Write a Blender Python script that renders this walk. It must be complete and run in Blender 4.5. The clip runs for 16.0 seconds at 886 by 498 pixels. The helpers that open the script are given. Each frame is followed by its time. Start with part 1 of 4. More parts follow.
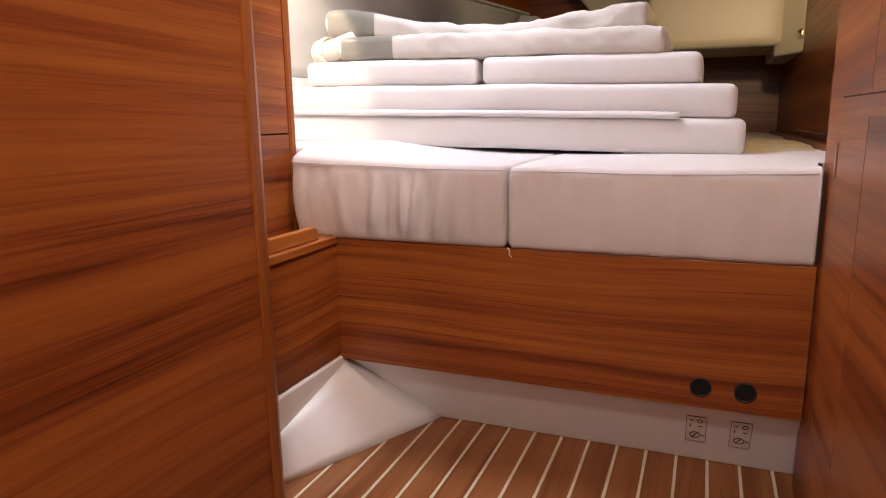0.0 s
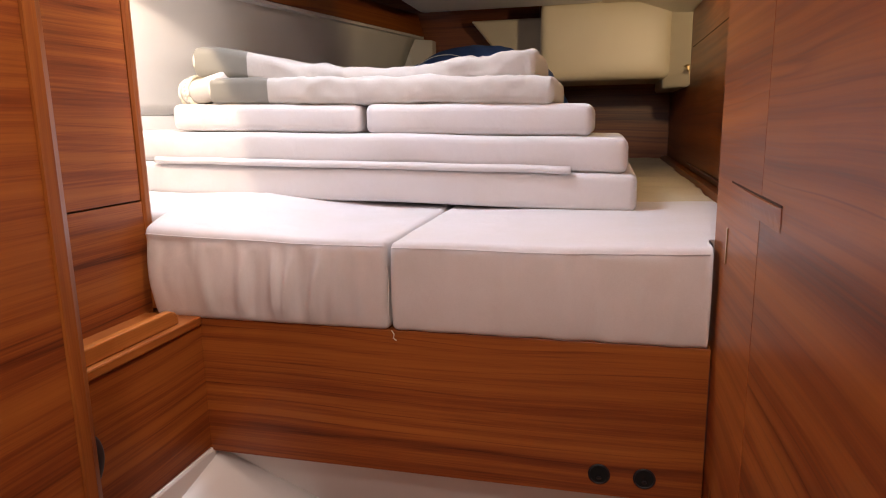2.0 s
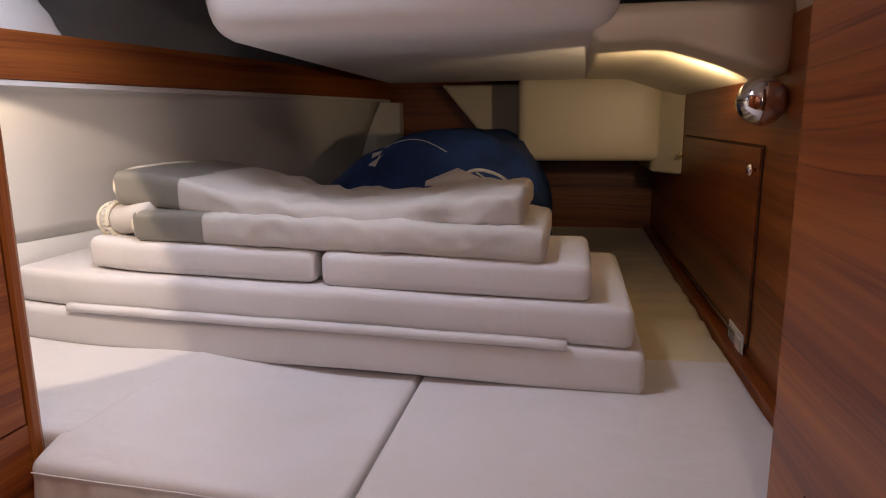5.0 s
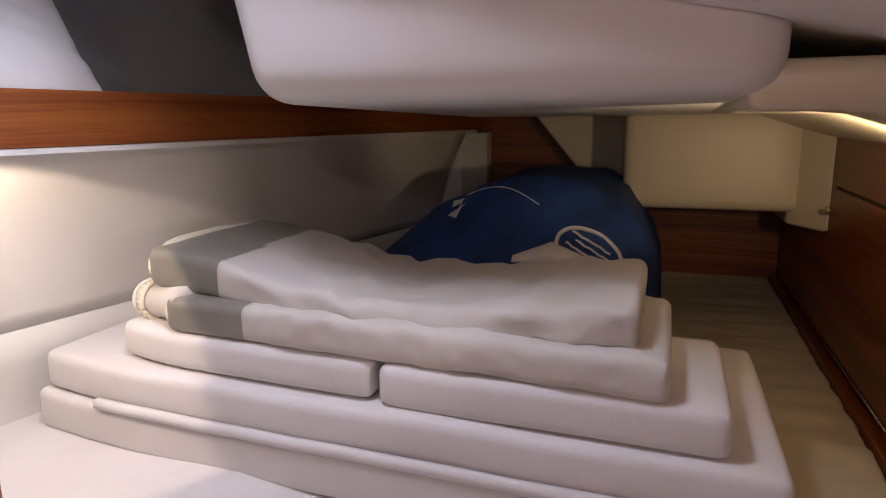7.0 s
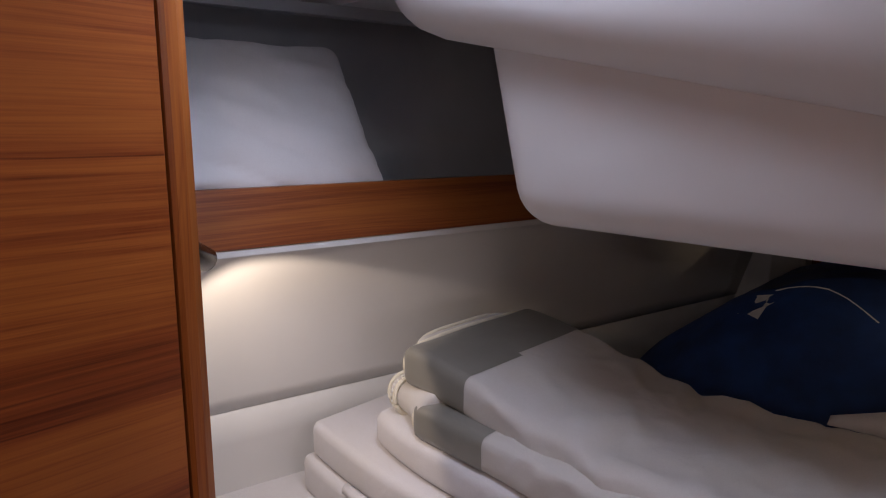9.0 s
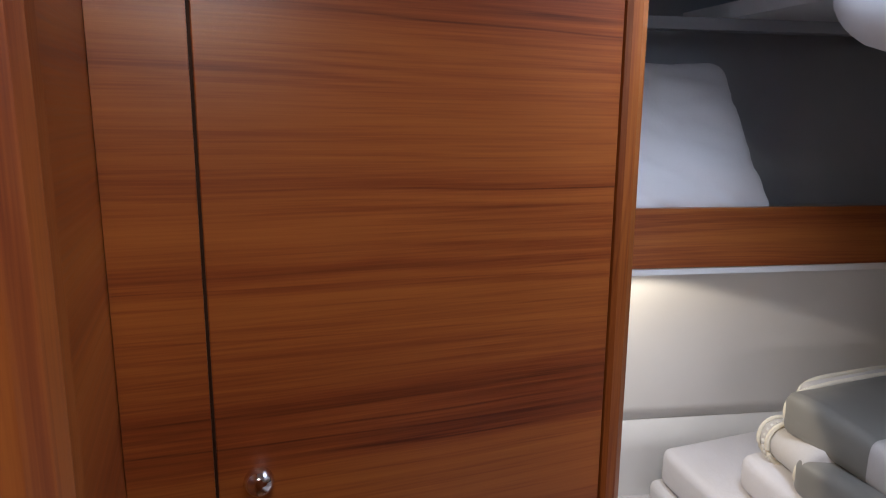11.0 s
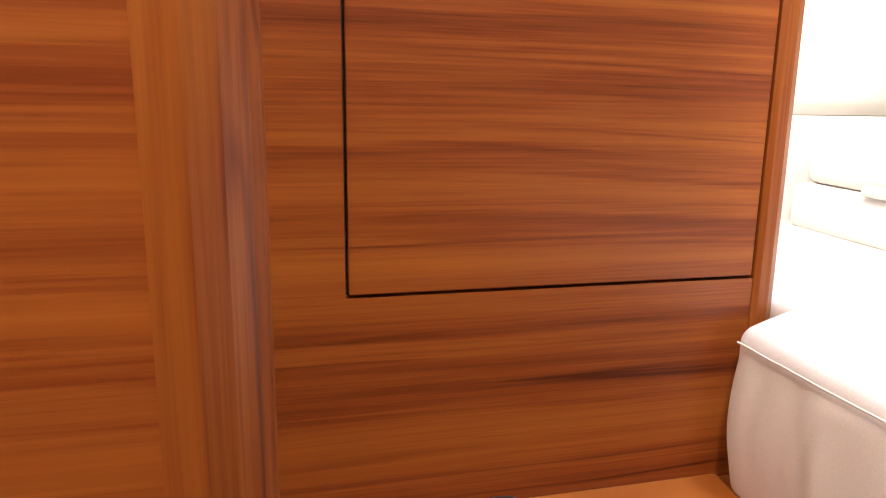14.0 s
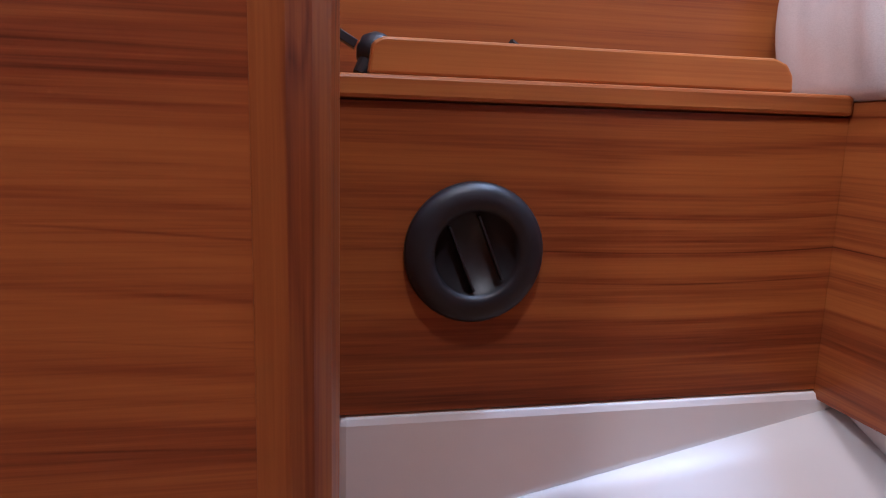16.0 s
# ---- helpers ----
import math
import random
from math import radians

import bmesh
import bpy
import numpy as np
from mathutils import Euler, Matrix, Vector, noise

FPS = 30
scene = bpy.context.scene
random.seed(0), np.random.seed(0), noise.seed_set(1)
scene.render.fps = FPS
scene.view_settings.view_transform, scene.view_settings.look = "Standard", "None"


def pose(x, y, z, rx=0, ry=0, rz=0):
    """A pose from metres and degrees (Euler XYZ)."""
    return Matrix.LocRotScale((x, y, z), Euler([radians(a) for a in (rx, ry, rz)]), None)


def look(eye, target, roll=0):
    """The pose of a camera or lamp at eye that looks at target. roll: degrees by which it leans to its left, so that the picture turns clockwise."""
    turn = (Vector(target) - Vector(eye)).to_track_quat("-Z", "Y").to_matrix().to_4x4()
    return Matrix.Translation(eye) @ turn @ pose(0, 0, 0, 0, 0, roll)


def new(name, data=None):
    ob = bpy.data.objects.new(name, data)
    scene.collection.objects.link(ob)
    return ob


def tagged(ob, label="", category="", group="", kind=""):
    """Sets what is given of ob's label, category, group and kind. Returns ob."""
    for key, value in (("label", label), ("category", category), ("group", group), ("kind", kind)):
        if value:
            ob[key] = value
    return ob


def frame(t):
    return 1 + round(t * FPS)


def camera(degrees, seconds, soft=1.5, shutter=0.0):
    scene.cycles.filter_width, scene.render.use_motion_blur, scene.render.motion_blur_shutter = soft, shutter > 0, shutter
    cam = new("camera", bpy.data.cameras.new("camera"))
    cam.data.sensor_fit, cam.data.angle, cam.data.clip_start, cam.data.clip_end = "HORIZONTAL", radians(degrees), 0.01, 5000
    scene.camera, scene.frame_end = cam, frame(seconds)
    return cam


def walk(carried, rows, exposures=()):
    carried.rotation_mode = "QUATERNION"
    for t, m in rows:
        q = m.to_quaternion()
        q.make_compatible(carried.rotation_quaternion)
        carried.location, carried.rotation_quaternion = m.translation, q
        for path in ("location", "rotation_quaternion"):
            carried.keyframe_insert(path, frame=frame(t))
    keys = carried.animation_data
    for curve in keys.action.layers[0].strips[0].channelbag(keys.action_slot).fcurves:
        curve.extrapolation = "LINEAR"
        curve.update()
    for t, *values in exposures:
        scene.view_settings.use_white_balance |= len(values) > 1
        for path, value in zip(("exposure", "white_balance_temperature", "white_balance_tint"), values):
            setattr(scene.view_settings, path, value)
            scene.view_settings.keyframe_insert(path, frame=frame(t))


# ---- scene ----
cam = camera(68.1, 16.0, soft=1.1)
PATH = [
    (0, (-0.018, -0.15, 0.867), (-0.749, 1.67, 0.478), -0.8),
    (0.5, (-0.006, -0.112, 0.876), (-0.622, 1.751, 0.489), -0.9),
    (1, (-0.009, -0.058, 0.906), (-0.55, 1.829, 0.523), -1.0),
    (1.5, (-0.011, -0.016, 0.951), (-0.519, 1.88, 0.569), -1.0),
    (2, (-0.006, 0.044, 1.014), (-0.48, 1.948, 0.628), -1.0),
    (2.5, (-0.007, 0.126, 1.045), (-0.411, 2.046, 0.656), -0.9),
    (3, (-0.032, 0.186, 1.12), (-0.414, 2.109, 0.728), -0.9),
    (3.5, (-0.043, 0.23, 1.199), (-0.418, 2.155, 0.806), -0.9),
    (4, (-0.063, 0.281, 1.283), (-0.43, 2.209, 0.896), -0.6),
    (6.5, (-0.158, 0.723, 1.512), (-0.635, 2.625, 1.119), -0.7),
    (7, (-0.182, 0.821, 1.565), (-0.817, 2.677, 1.176), -0.6),
    (7.5, (-0.218, 0.909, 1.623), (-1.125, 2.651, 1.243), -0.6),
    (8, (-0.234, 0.974, 1.692), (-1.396, 2.559, 1.322), -0.4),
    (8.5, (-0.252, 1.025, 1.737), (-1.561, 2.492, 1.369), -0.1),
    (9, (-0.257, 1.063, 1.789), (-1.629, 2.468, 1.41), 0.3),
    (9.5, (-0.271, 1.051, 1.844), (-1.738, 2.358, 1.468), 0.4),
    (10, (-0.32, 0.995, 1.885), (-1.978, 2.05, 1.515), 0.2),
    (12.5, (-0.378, 0.845, 1.495), (-2.27, 1.37, 1.113), 1.1),
    (13, (-0.392, 0.836, 1.33), (-2.286, 1.346, 0.942), 1.3),
    (13.5, (-0.417, 0.829, 1.201), (-2.313, 1.322, 0.795), 0.9),
    (14, (-0.396, 0.832, 1.03), (-2.301, 1.298, 0.642), 0.7),
    (14.5, (-0.356, 0.855, 0.819), (-2.296, 1.247, 0.532), 0.0),
    (15, (-0.334, 0.858, 0.722), (-2.267, 1.187, 0.325), 0.3),
    (15.5, (-0.314, 0.843, 0.593), (-2.249, 1.195, 0.229), 1.2),
    (16, (-0.309, 0.803, 0.498), (-2.241, 1.196, 0.158), 1.6),
]
walk(cam, [(t, look(eye, target, roll)) for t, eye, target, roll in PATH],
     exposures=[(0, 0.6, 6900, 19), (0.5, 0.85, 6950, 19), (1, 0.92, 7000, 19), (1.5, 0.68, 6950, 20), (3, -0.2, 7000, 22), (4, -0.85, 7000, 23), (6.5, -0.72, 6750, 25), (7, -0.72, 6750, 24),
                (8, -1.08, 6550, 24), (9, -1.62, 6400, 24), (10, -1.75, 5700, 20), (12.5, 0.12, 6800, 12), (13.5, 0.65, 7150, 12), (14.5, 0.98, 7000, 14), (15, 0.98, 6450, 15), (15.5, 0.88, 5800, 17), (16, 0.95, 5050, 17)])

# ---- world and lights ----
world = bpy.data.worlds.new("world")
scene.world = world
world.use_nodes = True
bg = world.node_tree.nodes["Background"]
bg.inputs[0].default_value = (0.6, 0.7, 0.9, 1)
bg.inputs[1].default_value = 0.05


def lamp(name, kind, m, watts, colour, size=0.1, size_y=None, cone=None, blend=0.3):
    data = bpy.data.lights.new(name, kind)
    data.energy, data.color = watts, colour
    if kind == "AREA":
        data.shape, data.size, data.size_y = "RECTANGLE", size, size_y or size
    else:
        data.shadow_soft_size = size
    if cone:
        data.spot_size, data.spot_blend = radians(cone), blend
    ob = new(name, data)
    ob.matrix_world = m
    return ob


WARM = (1.0, 0.76, 0.46)
DAY = (0.74, 0.85, 1.0)
HATCH_X, HATCH_Y, SHAFT = -0.87, 1.675, 0.18
LAMP_X, LAMP_Y, PASSAGE_X, PASSAGE_Y = -0.18, 0.90, 0.04, -0.35
lamp("hatch_daylight", "AREA", look((HATCH_X, HATCH_Y, 2.24 + SHAFT), (HATCH_X - 0.04, HATCH_Y, 0.0)), 25.0, DAY, 0.38, 0.28)
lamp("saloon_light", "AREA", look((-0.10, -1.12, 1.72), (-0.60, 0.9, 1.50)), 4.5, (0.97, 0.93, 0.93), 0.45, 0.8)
# unseen fill from above, added to brighten the passage
lamp("passage_fill", "AREA", look((PASSAGE_X, PASSAGE_Y, 2.21), (-0.25, 0.25, 0.5)), 14, (1.0, 0.88, 0.76), 0.16, 0.16)
# unseen spot added to lift the locker door without lighting the berth
lamp("locker_fill", "SPOT", look((LAMP_X, LAMP_Y, 2.215), (-1.11, 1.00, 1.55)), 44, (1.0, 0.88, 0.74), 0.06, cone=84, blend=0.6)
lamp("reading_spot", "SPOT", look((-1.440, 1.650, 1.512), (-1.73, 2.10, 0.80)), 16.0, (1.0, 0.86, 0.64), 0.015, cone=92, blend=0.14)
lamp("berth_spot", "SPOT", look((0.290, 1.56, 1.36), (-1.70, 1.96, 1.14)), 15.0, (1.0, 0.93, 0.86), 0.03, cone=44, blend=0.5)
lamp("globe_spot", "SPOT", look((0.250, 2.24, 1.41), (-0.06, 3.25, 1.93)), 15, (1.0, 0.80, 0.47), 0.03, cone=98, blend=0.3)

# ---- materials ----


def nodes_of(name):
    m = bpy.data.materials.new(name)
    m.use_nodes = True
    return m, m.node_tree, m.node_tree.nodes["Principled BSDF"]


def link(tree, a, b):
    tree.links.new(a, b)


def node(tree, kind, **values):
    n = tree.nodes.new(kind)
    for k, v in values.items():
        n.inputs[k].default_value = v
    return n


def ramp(tree, stops):
    n = tree.nodes.new("ShaderNodeValToRGB")
    e = n.color_ramp.elements
    while len(e) < len(stops):
        e.new(0.5)
    for i, (p, c) in enumerate(stops):
        e[i].position, e[i].color = p, (*c, 1)
    return n


def scaled_position(tree, scale, turn=0.0, shift=True):
    geo = tree.nodes.new("ShaderNodeNewGeometry")
    mp = tree.nodes.new("ShaderNodeMapping")
    mp.inputs["Scale"].default_value = scale
    mp.inputs["Rotation"].default_value = (0, 0, turn)
    link(tree, geo.outputs["Position"], mp.inputs["Vector"])
    if not shift:
        return mp.outputs["Vector"]
    info = tree.nodes.new("ShaderNodeObjectInfo")
    add = tree.nodes.new("ShaderNodeVectorMath")
    add.operation = "MULTIPLY_ADD"
    add.inputs[1].default_value = (7.3, 3.1, 9.7)
    link(tree, info.outputs["Random"], add.inputs[0])
    link(tree, mp.outputs["Vector"], add.inputs[2])
    return add.outputs[0]


def bump_to(tree, bsdf, height, strength, distance):
    b = node(tree, "ShaderNodeBump", Strength=strength, Distance=distance)
    link(tree, height, b.inputs["Height"])
    link(tree, b.outputs[0], bsdf.inputs["Normal"])


def wood(name, axis, tone=1.0, gloss=0.34, light=(0.430, 0.139, 0.0270), mid=(0.235, 0.0560, 0.0135), dark=(0.100, 0.0200, 0.0062), shift=True, turn=0.0):
    """Satin teak veneer with the grain along one axis: soft bands, narrower bands, thin dark lines and pores."""
    m, tree, bsdf = nodes_of(name)

    def stretched(across, along):
        return [along if a in axis else across for a in "xyz"]

    def calc(op, a, b=None, c=None):
        n = tree.nodes.new("ShaderNodeMath")
        n.operation = op
        for k, v in enumerate((a, b, c)):
            if v is None:
                continue
            if isinstance(v, (int, float)):
                n.inputs[k].default_value = v
            else:
                link(tree, v, n.inputs[k])
        return n.outputs[0]

    drift = node(tree, "ShaderNodeTexNoise", Scale=1.0, Detail=1.5)
    link(tree, scaled_position(tree, stretched(2.6, 1.1), turn, shift), drift.inputs["Vector"])

    def bands(across, along, sway, detail, rough):
        warp = tree.nodes.new("ShaderNodeVectorMath")
        warp.operation = "MULTIPLY_ADD"
        warp.inputs[1].default_value = [0.0 if a in axis else across * sway for a in "xyz"]
        link(tree, drift.outputs["Fac"], warp.inputs[0])
        link(tree, scaled_position(tree, stretched(across, along), turn, shift), warp.inputs[2])
        n = node(tree, "ShaderNodeTexNoise", Scale=1.0, Detail=detail, Roughness=rough)
        link(tree, warp.outputs[0], n.inputs["Vector"])
        return n.outputs["Fac"]

    broad = bands(16.0, 0.35, 0.085, 1.0, 0.5)
    narrow = bands(56.0, 0.55, 0.085, 3.0, 0.62)
    lines = bands(27.0, 0.40, 0.085, 1.0, 0.5)
    where = bands(9.0, 0.9, 0.085, 1.0, 0.5)
    pores = bands(340.0, 6.0, 0.0, 2.0, 0.6)
    thin = calc("MAXIMUM", calc("MULTIPLY_ADD", calc("ABSOLUTE", calc("SUBTRACT", lines, 0.5)), -34.0, 1.0), 0.0)
    strong = calc("MINIMUM", calc("MAXIMUM", calc("MULTIPLY_ADD", where, 5.0, -2.1), 0.12), 1.0)
    value = calc("MULTIPLY_ADD", broad, 0.48, calc("MULTIPLY_ADD", narrow, 0.47, calc("MULTIPLY_ADD", pores, 0.24, -0.095)))
    value = calc("MULTIPLY_ADD", calc("MULTIPLY", thin, strong), -0.13, value)
    t = lambda c: tuple(v * tone for v in c)
    cr = ramp(tree, [(0.28, t(dark)), (0.42, t(mid)), (0.52, t(tuple((a + b) / 2 for a, b in zip(mid, light)))), (0.68, t(light))])
    link(tree, value, cr.inputs[0])
    big = node(tree, "ShaderNodeTexNoise", Scale=1.7, Detail=1.0)
    link(tree, scaled_position(tree, (1, 1, 1), 0, shift), big.inputs["Vector"])
    tint = tree.nodes.new("ShaderNodeMixRGB")
    tint.blend_type = "MULTIPLY"
    tint.inputs[0].default_value = 0.5
    cr2 = ramp(tree, [(0.3, (0.72, 0.66, 0.62)), (0.7, (1.0, 1.0, 1.0))])
    link(tree, big.outputs["Fac"], cr2.inputs[0])
    link(tree, cr.outputs[0], tint.inputs[1])
    link(tree, cr2.outputs[0], tint.inputs[2])
    link(tree, tint.outputs[0], bsdf.inputs["Base Color"])
    rr = node(tree, "ShaderNodeMapRange")
    rr.inputs["To Min"].default_value, rr.inputs["To Max"].default_value = gloss - 0.06, gloss + 0.10
    link(tree, pores, rr.inputs["Value"])
    link(tree, rr.outputs[0], bsdf.inputs["Roughness"])
    bsdf.inputs["Specular IOR Level"].default_value = 0.42
    bump_to(tree, bsdf, calc("MULTIPLY_ADD", pores, 0.6, value), 0.05, 0.003)
    return m


def plain(name, colour, rough=0.5, metal=0.0, vary=0.06, scale=9.0, bump=0.0, bump_scale=60.0, stretch=(1, 1, 1)):
    m, tree, bsdf = nodes_of(name)
    bsdf.inputs["Metallic"].default_value = metal
    n = node(tree, "ShaderNodeTexNoise", Scale=scale, Detail=4.0)
    link(tree, scaled_position(tree, stretch), n.inputs["Vector"])
    cr = ramp(tree, [(0.3, tuple(c * (1 - vary) for c in colour)), (0.7, tuple(min(1, c * (1 + vary)) for c in colour))])
    link(tree, n.outputs["Fac"], cr.inputs[0])
    link(tree, cr.outputs[0], bsdf.inputs["Base Color"])
    rr = node(tree, "ShaderNodeMapRange")
    rr.inputs["To Min"].default_value, rr.inputs["To Max"].default_value = max(0.02, rough - 0.07), min(1, rough + 0.07)
    link(tree, n.outputs["Fac"], rr.inputs["Value"])
    link(tree, rr.outputs[0], bsdf.inputs["Roughness"])
    if bump:
        b = node(tree, "ShaderNodeTexNoise", Scale=bump_scale, Detail=3.0)
        link(tree, scaled_position(tree, stretch), b.inputs["Vector"])
        bump_to(tree, bsdf, b.outputs["Fac"], bump, 0.004)
    return m


def woven(name, colour, stain=(0.55, 0.50, 0.40), amount=0.25, crease=0.10):
    """Canvas: a fine weave, faint stains and creases."""
    m, tree, bsdf = nodes_of(name)
    n = node(tree, "ShaderNodeTexNoise", Scale=5.0, Detail=6.0, Roughness=0.65)
    link(tree, scaled_position(tree, (1, 1, 1)), n.inputs["Vector"])
    cr = ramp(tree, [(0.40, colour), (0.72, tuple(c * (1 - amount) + s * amount for c, s in zip(colour, stain)))])
    link(tree, n.outputs["Fac"], cr.inputs[0])
    w = node(tree, "ShaderNodeTexNoise", Scale=1.0, Detail=2.0)
    link(tree, scaled_position(tree, (480, 480, 900)), w.inputs["Vector"])
    mul = tree.nodes.new("ShaderNodeMixRGB")
    mul.blend_type = "MULTIPLY"
    mul.inputs[0].default_value = 0.24
    cr2 = ramp(tree, [(0.35, (0.62, 0.60, 0.58)), (0.6, (1, 1, 1))])
    link(tree, w.outputs["Fac"], cr2.inputs[0])
    link(tree, cr.outputs[0], mul.inputs[1])
    link(tree, cr2.outputs[0], mul.inputs[2])
    link(tree, mul.outputs[0], bsdf.inputs["Base Color"])
    bsdf.inputs["Roughness"].default_value = 0.92
    bsdf.inputs["Sheen Weight"].default_value = 0.15
    k = node(tree, "ShaderNodeTexNoise", Scale=1.0, Detail=3.0, Roughness=0.5, Distortion=0.6)
    link(tree, scaled_position(tree, (9, 9, 6)), k.inputs["Vector"])
    soft = node(tree, "ShaderNodeBump", Strength=0.22, Distance=0.02)
    link(tree, k.outputs["Fac"], soft.inputs["Height"])
    rg = node(tree, "ShaderNodeTexNoise", Scale=5.5, Detail=3.0, Roughness=0.5, Distortion=0.9)
    rg.noise_type = "RIDGED_MULTIFRACTAL"
    link(tree, scaled_position(tree, (1, 1, 1)), rg.inputs["Vector"])
    sharp = node(tree, "ShaderNodeBump", Strength=crease, Distance=0.012)
    link(tree, rg.outputs["Fac"], sharp.inputs["Height"])
    link(tree, soft.outputs[0], sharp.inputs["Normal"])
    b = node(tree, "ShaderNodeBump", Strength=0.20, Distance=0.001)
    link(tree, w.outputs["Fac"], b.inputs["Height"])
    link(tree, sharp.outputs[0], b.inputs["Normal"])
    link(tree, b.outputs[0], bsdf.inputs["Normal"])
    return m


TEAK_Y = wood("teak_veneer_lengthwise", "xy", shift=False)
TEAK_V = wood("teak_solid_upright", "z", tone=0.9)
TEAK_SHELF = wood("teak_solid_shelf", "xy", light=(0.50, 0.185, 0.040), mid=(0.37, 0.115, 0.024), dark=(0.25, 0.066, 0.014))
TEAK_BACK = wood("teak_veneer_aft", "xy", tone=0.8, shift=False)
TEAK_FLOOR = wood("teak_floor_plank", "y", tone=1.0, gloss=0.3, light=(0.33, 0.13, 0.042), mid=(0.22, 0.072, 0.020), dark=(0.13, 0.038, 0.010), turn=0.25)
HOLLY = plain("holly_strip", (0.66, 0.56, 0.40), 0.45, vary=0.08, scale=30)
GEL = plain("white_gelcoat", (0.76, 0.75, 0.74), 0.44, vary=0.02, scale=3, bump=0.02, bump_scale=8)
GEL_WARM = plain("cream_gelcoat", (0.68, 0.61, 0.46), 0.38, vary=0.03, scale=3, bump=0.02, bump_scale=8)
LINER = plain("white_vinyl_lining", (0.74, 0.73, 0.70), 0.42, vary=0.03, scale=4, bump=0.05, bump_scale=220)
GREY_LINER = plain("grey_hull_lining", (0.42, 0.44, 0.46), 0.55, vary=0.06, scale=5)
CANVAS = woven("white_canvas", (0.69, 0.665, 0.67))
CANVAS_OLD = woven("worn_white_canvas", (0.575, 0.545, 0.515), amount=0.40, crease=0.32)
CREAM = woven("cream_mattress_cloth", (0.62, 0.535, 0.36), stain=(0.50, 0.40, 0.22), amount=0.4)
VINYL = plain("grey_clear_vinyl", (0.215, 0.205, 0.178), 0.32, vary=0.07, scale=9, bump=0.10, bump_scale=18)
PIPING = plain("cream_piping", (0.74, 0.69, 0.56), 0.7, vary=0.05, scale=60, bump=0.2, bump_scale=400)
BLUE = plain("blue_sailcloth", (0.012, 0.046, 0.175), 0.70, vary=0.35, scale=9, bump=0.55, bump_scale=26)
PRINT = plain("white_print", (0.70, 0.70, 0.70), 0.6, vary=0.08, scale=40)
BLACK = plain("black_plastic", (0.013, 0.0125, 0.016), 0.46, vary=0.15, scale=50)
# near-black, paints the shade inside the vent and the valve holes
CAVITY_SHADE = plain("cavity_shade", (0.002, 0.002, 0.002), 0.95)
# dark colour in place of the shade in gaps and under boards
GAP_SHADE = plain("gap_shade", (0.045, 0.016, 0.007), 0.8)
CHROME = plain("polished_chrome", (0.82, 0.80, 0.80), 0.09, metal=1.0, vary=0.03, scale=20)
IVORY = plain("ivory_plastic", (0.70, 0.68, 0.62), 0.4)
INK = plain("label_ink", (0.05, 0.05, 0.05), 0.6)
PILLOW = woven("white_cotton", (0.80, 0.80, 0.81), amount=0.08, crease=0.22)
GLOW, gtree, gb = nodes_of("lamp_glow")
gb.inputs["Emission Color"].default_value = (1.0, 0.78, 0.5, 1)
gb.inputs["Emission Strength"].default_value = 6.0

# ---- building helpers ----
BASE = {}


def thing(name, base, label, category, group="", kind=""):
    ob = new(name)
    ob.location = base
    ob.empty_display_size = 0.05
    BASE[ob] = Vector(base)
    return tagged(ob, label, category, group, kind)


def part(name, bm, material, parent=None, label="", smooth=False):
    """One bmesh, in world metres, as one mesh object under a thing or a part."""
    if parent:
        bmesh.ops.translate(bm, verts=bm.verts, vec=-BASE[parent])
    me = bpy.data.meshes.new(name)
    bmesh.ops.recalc_face_normals(bm, faces=bm.faces)
    bm.to_mesh(me)
    bm.free()
    for p in me.polygons:
        p.use_smooth = smooth
    me.materials.append(material)
    ob = new(name, me)
    if parent:
        ob.parent = parent
        BASE[ob] = BASE[parent]
    else:
        BASE[ob] = Vector((0, 0, 0))
    if label:
        tagged(ob, label)
    return ob


def structure(name, bm, material, label, category, smooth=False):
    return tagged(part(name, bm, material, None, "", smooth), label, category, "", "structure")


def box(lo, hi, bevel=0.0, segments=2):
    bm = bmesh.new()
    bmesh.ops.create_cube(bm, size=1.0)
    for v in bm.verts:
        v.co = [lo[i] + (v.co[i] + 0.5) * (hi[i] - lo[i]) for i in range(3)]
    if bevel:
        bmesh.ops.bevel(bm, geom=bm.edges[:], offset=bevel, segments=segments, profile=0.5, affect="EDGES")
    return bm


def merge(*bms):
    out = bmesh.new()
    for b in bms:
        me = bpy.data.meshes.new("tmp")
        b.to_mesh(me)
        b.free()
        out.from_mesh(me)
        bpy.data.meshes.remove(me)
    return out


def prism(outline, axis, a, b, bevel=0.0, segments=2):
    """A flat outline pushed along an axis from a to b. The outline's two numbers are the other two axes in order."""
    bm = bmesh.new()
    def at(p, d):
        q = list(p)
        q.insert("xyz".index(axis), d)
        return q
    lo = [bm.verts.new(at(p, a)) for p in outline]
    hi = [bm.verts.new(at(p, b)) for p in outline]
    n = len(outline)
    bm.faces.new(lo)
    bm.faces.new(hi[::-1])
    for i in range(n):
        bm.faces.new((lo[i], lo[(i + 1) % n], hi[(i + 1) % n], hi[i]))
    bmesh.ops.recalc_face_normals(bm, faces=bm.faces)
    if bevel:
        bmesh.ops.bevel(bm, geom=bm.edges[:], offset=bevel, segments=segments, profile=0.5, affect="EDGES")
    return bm


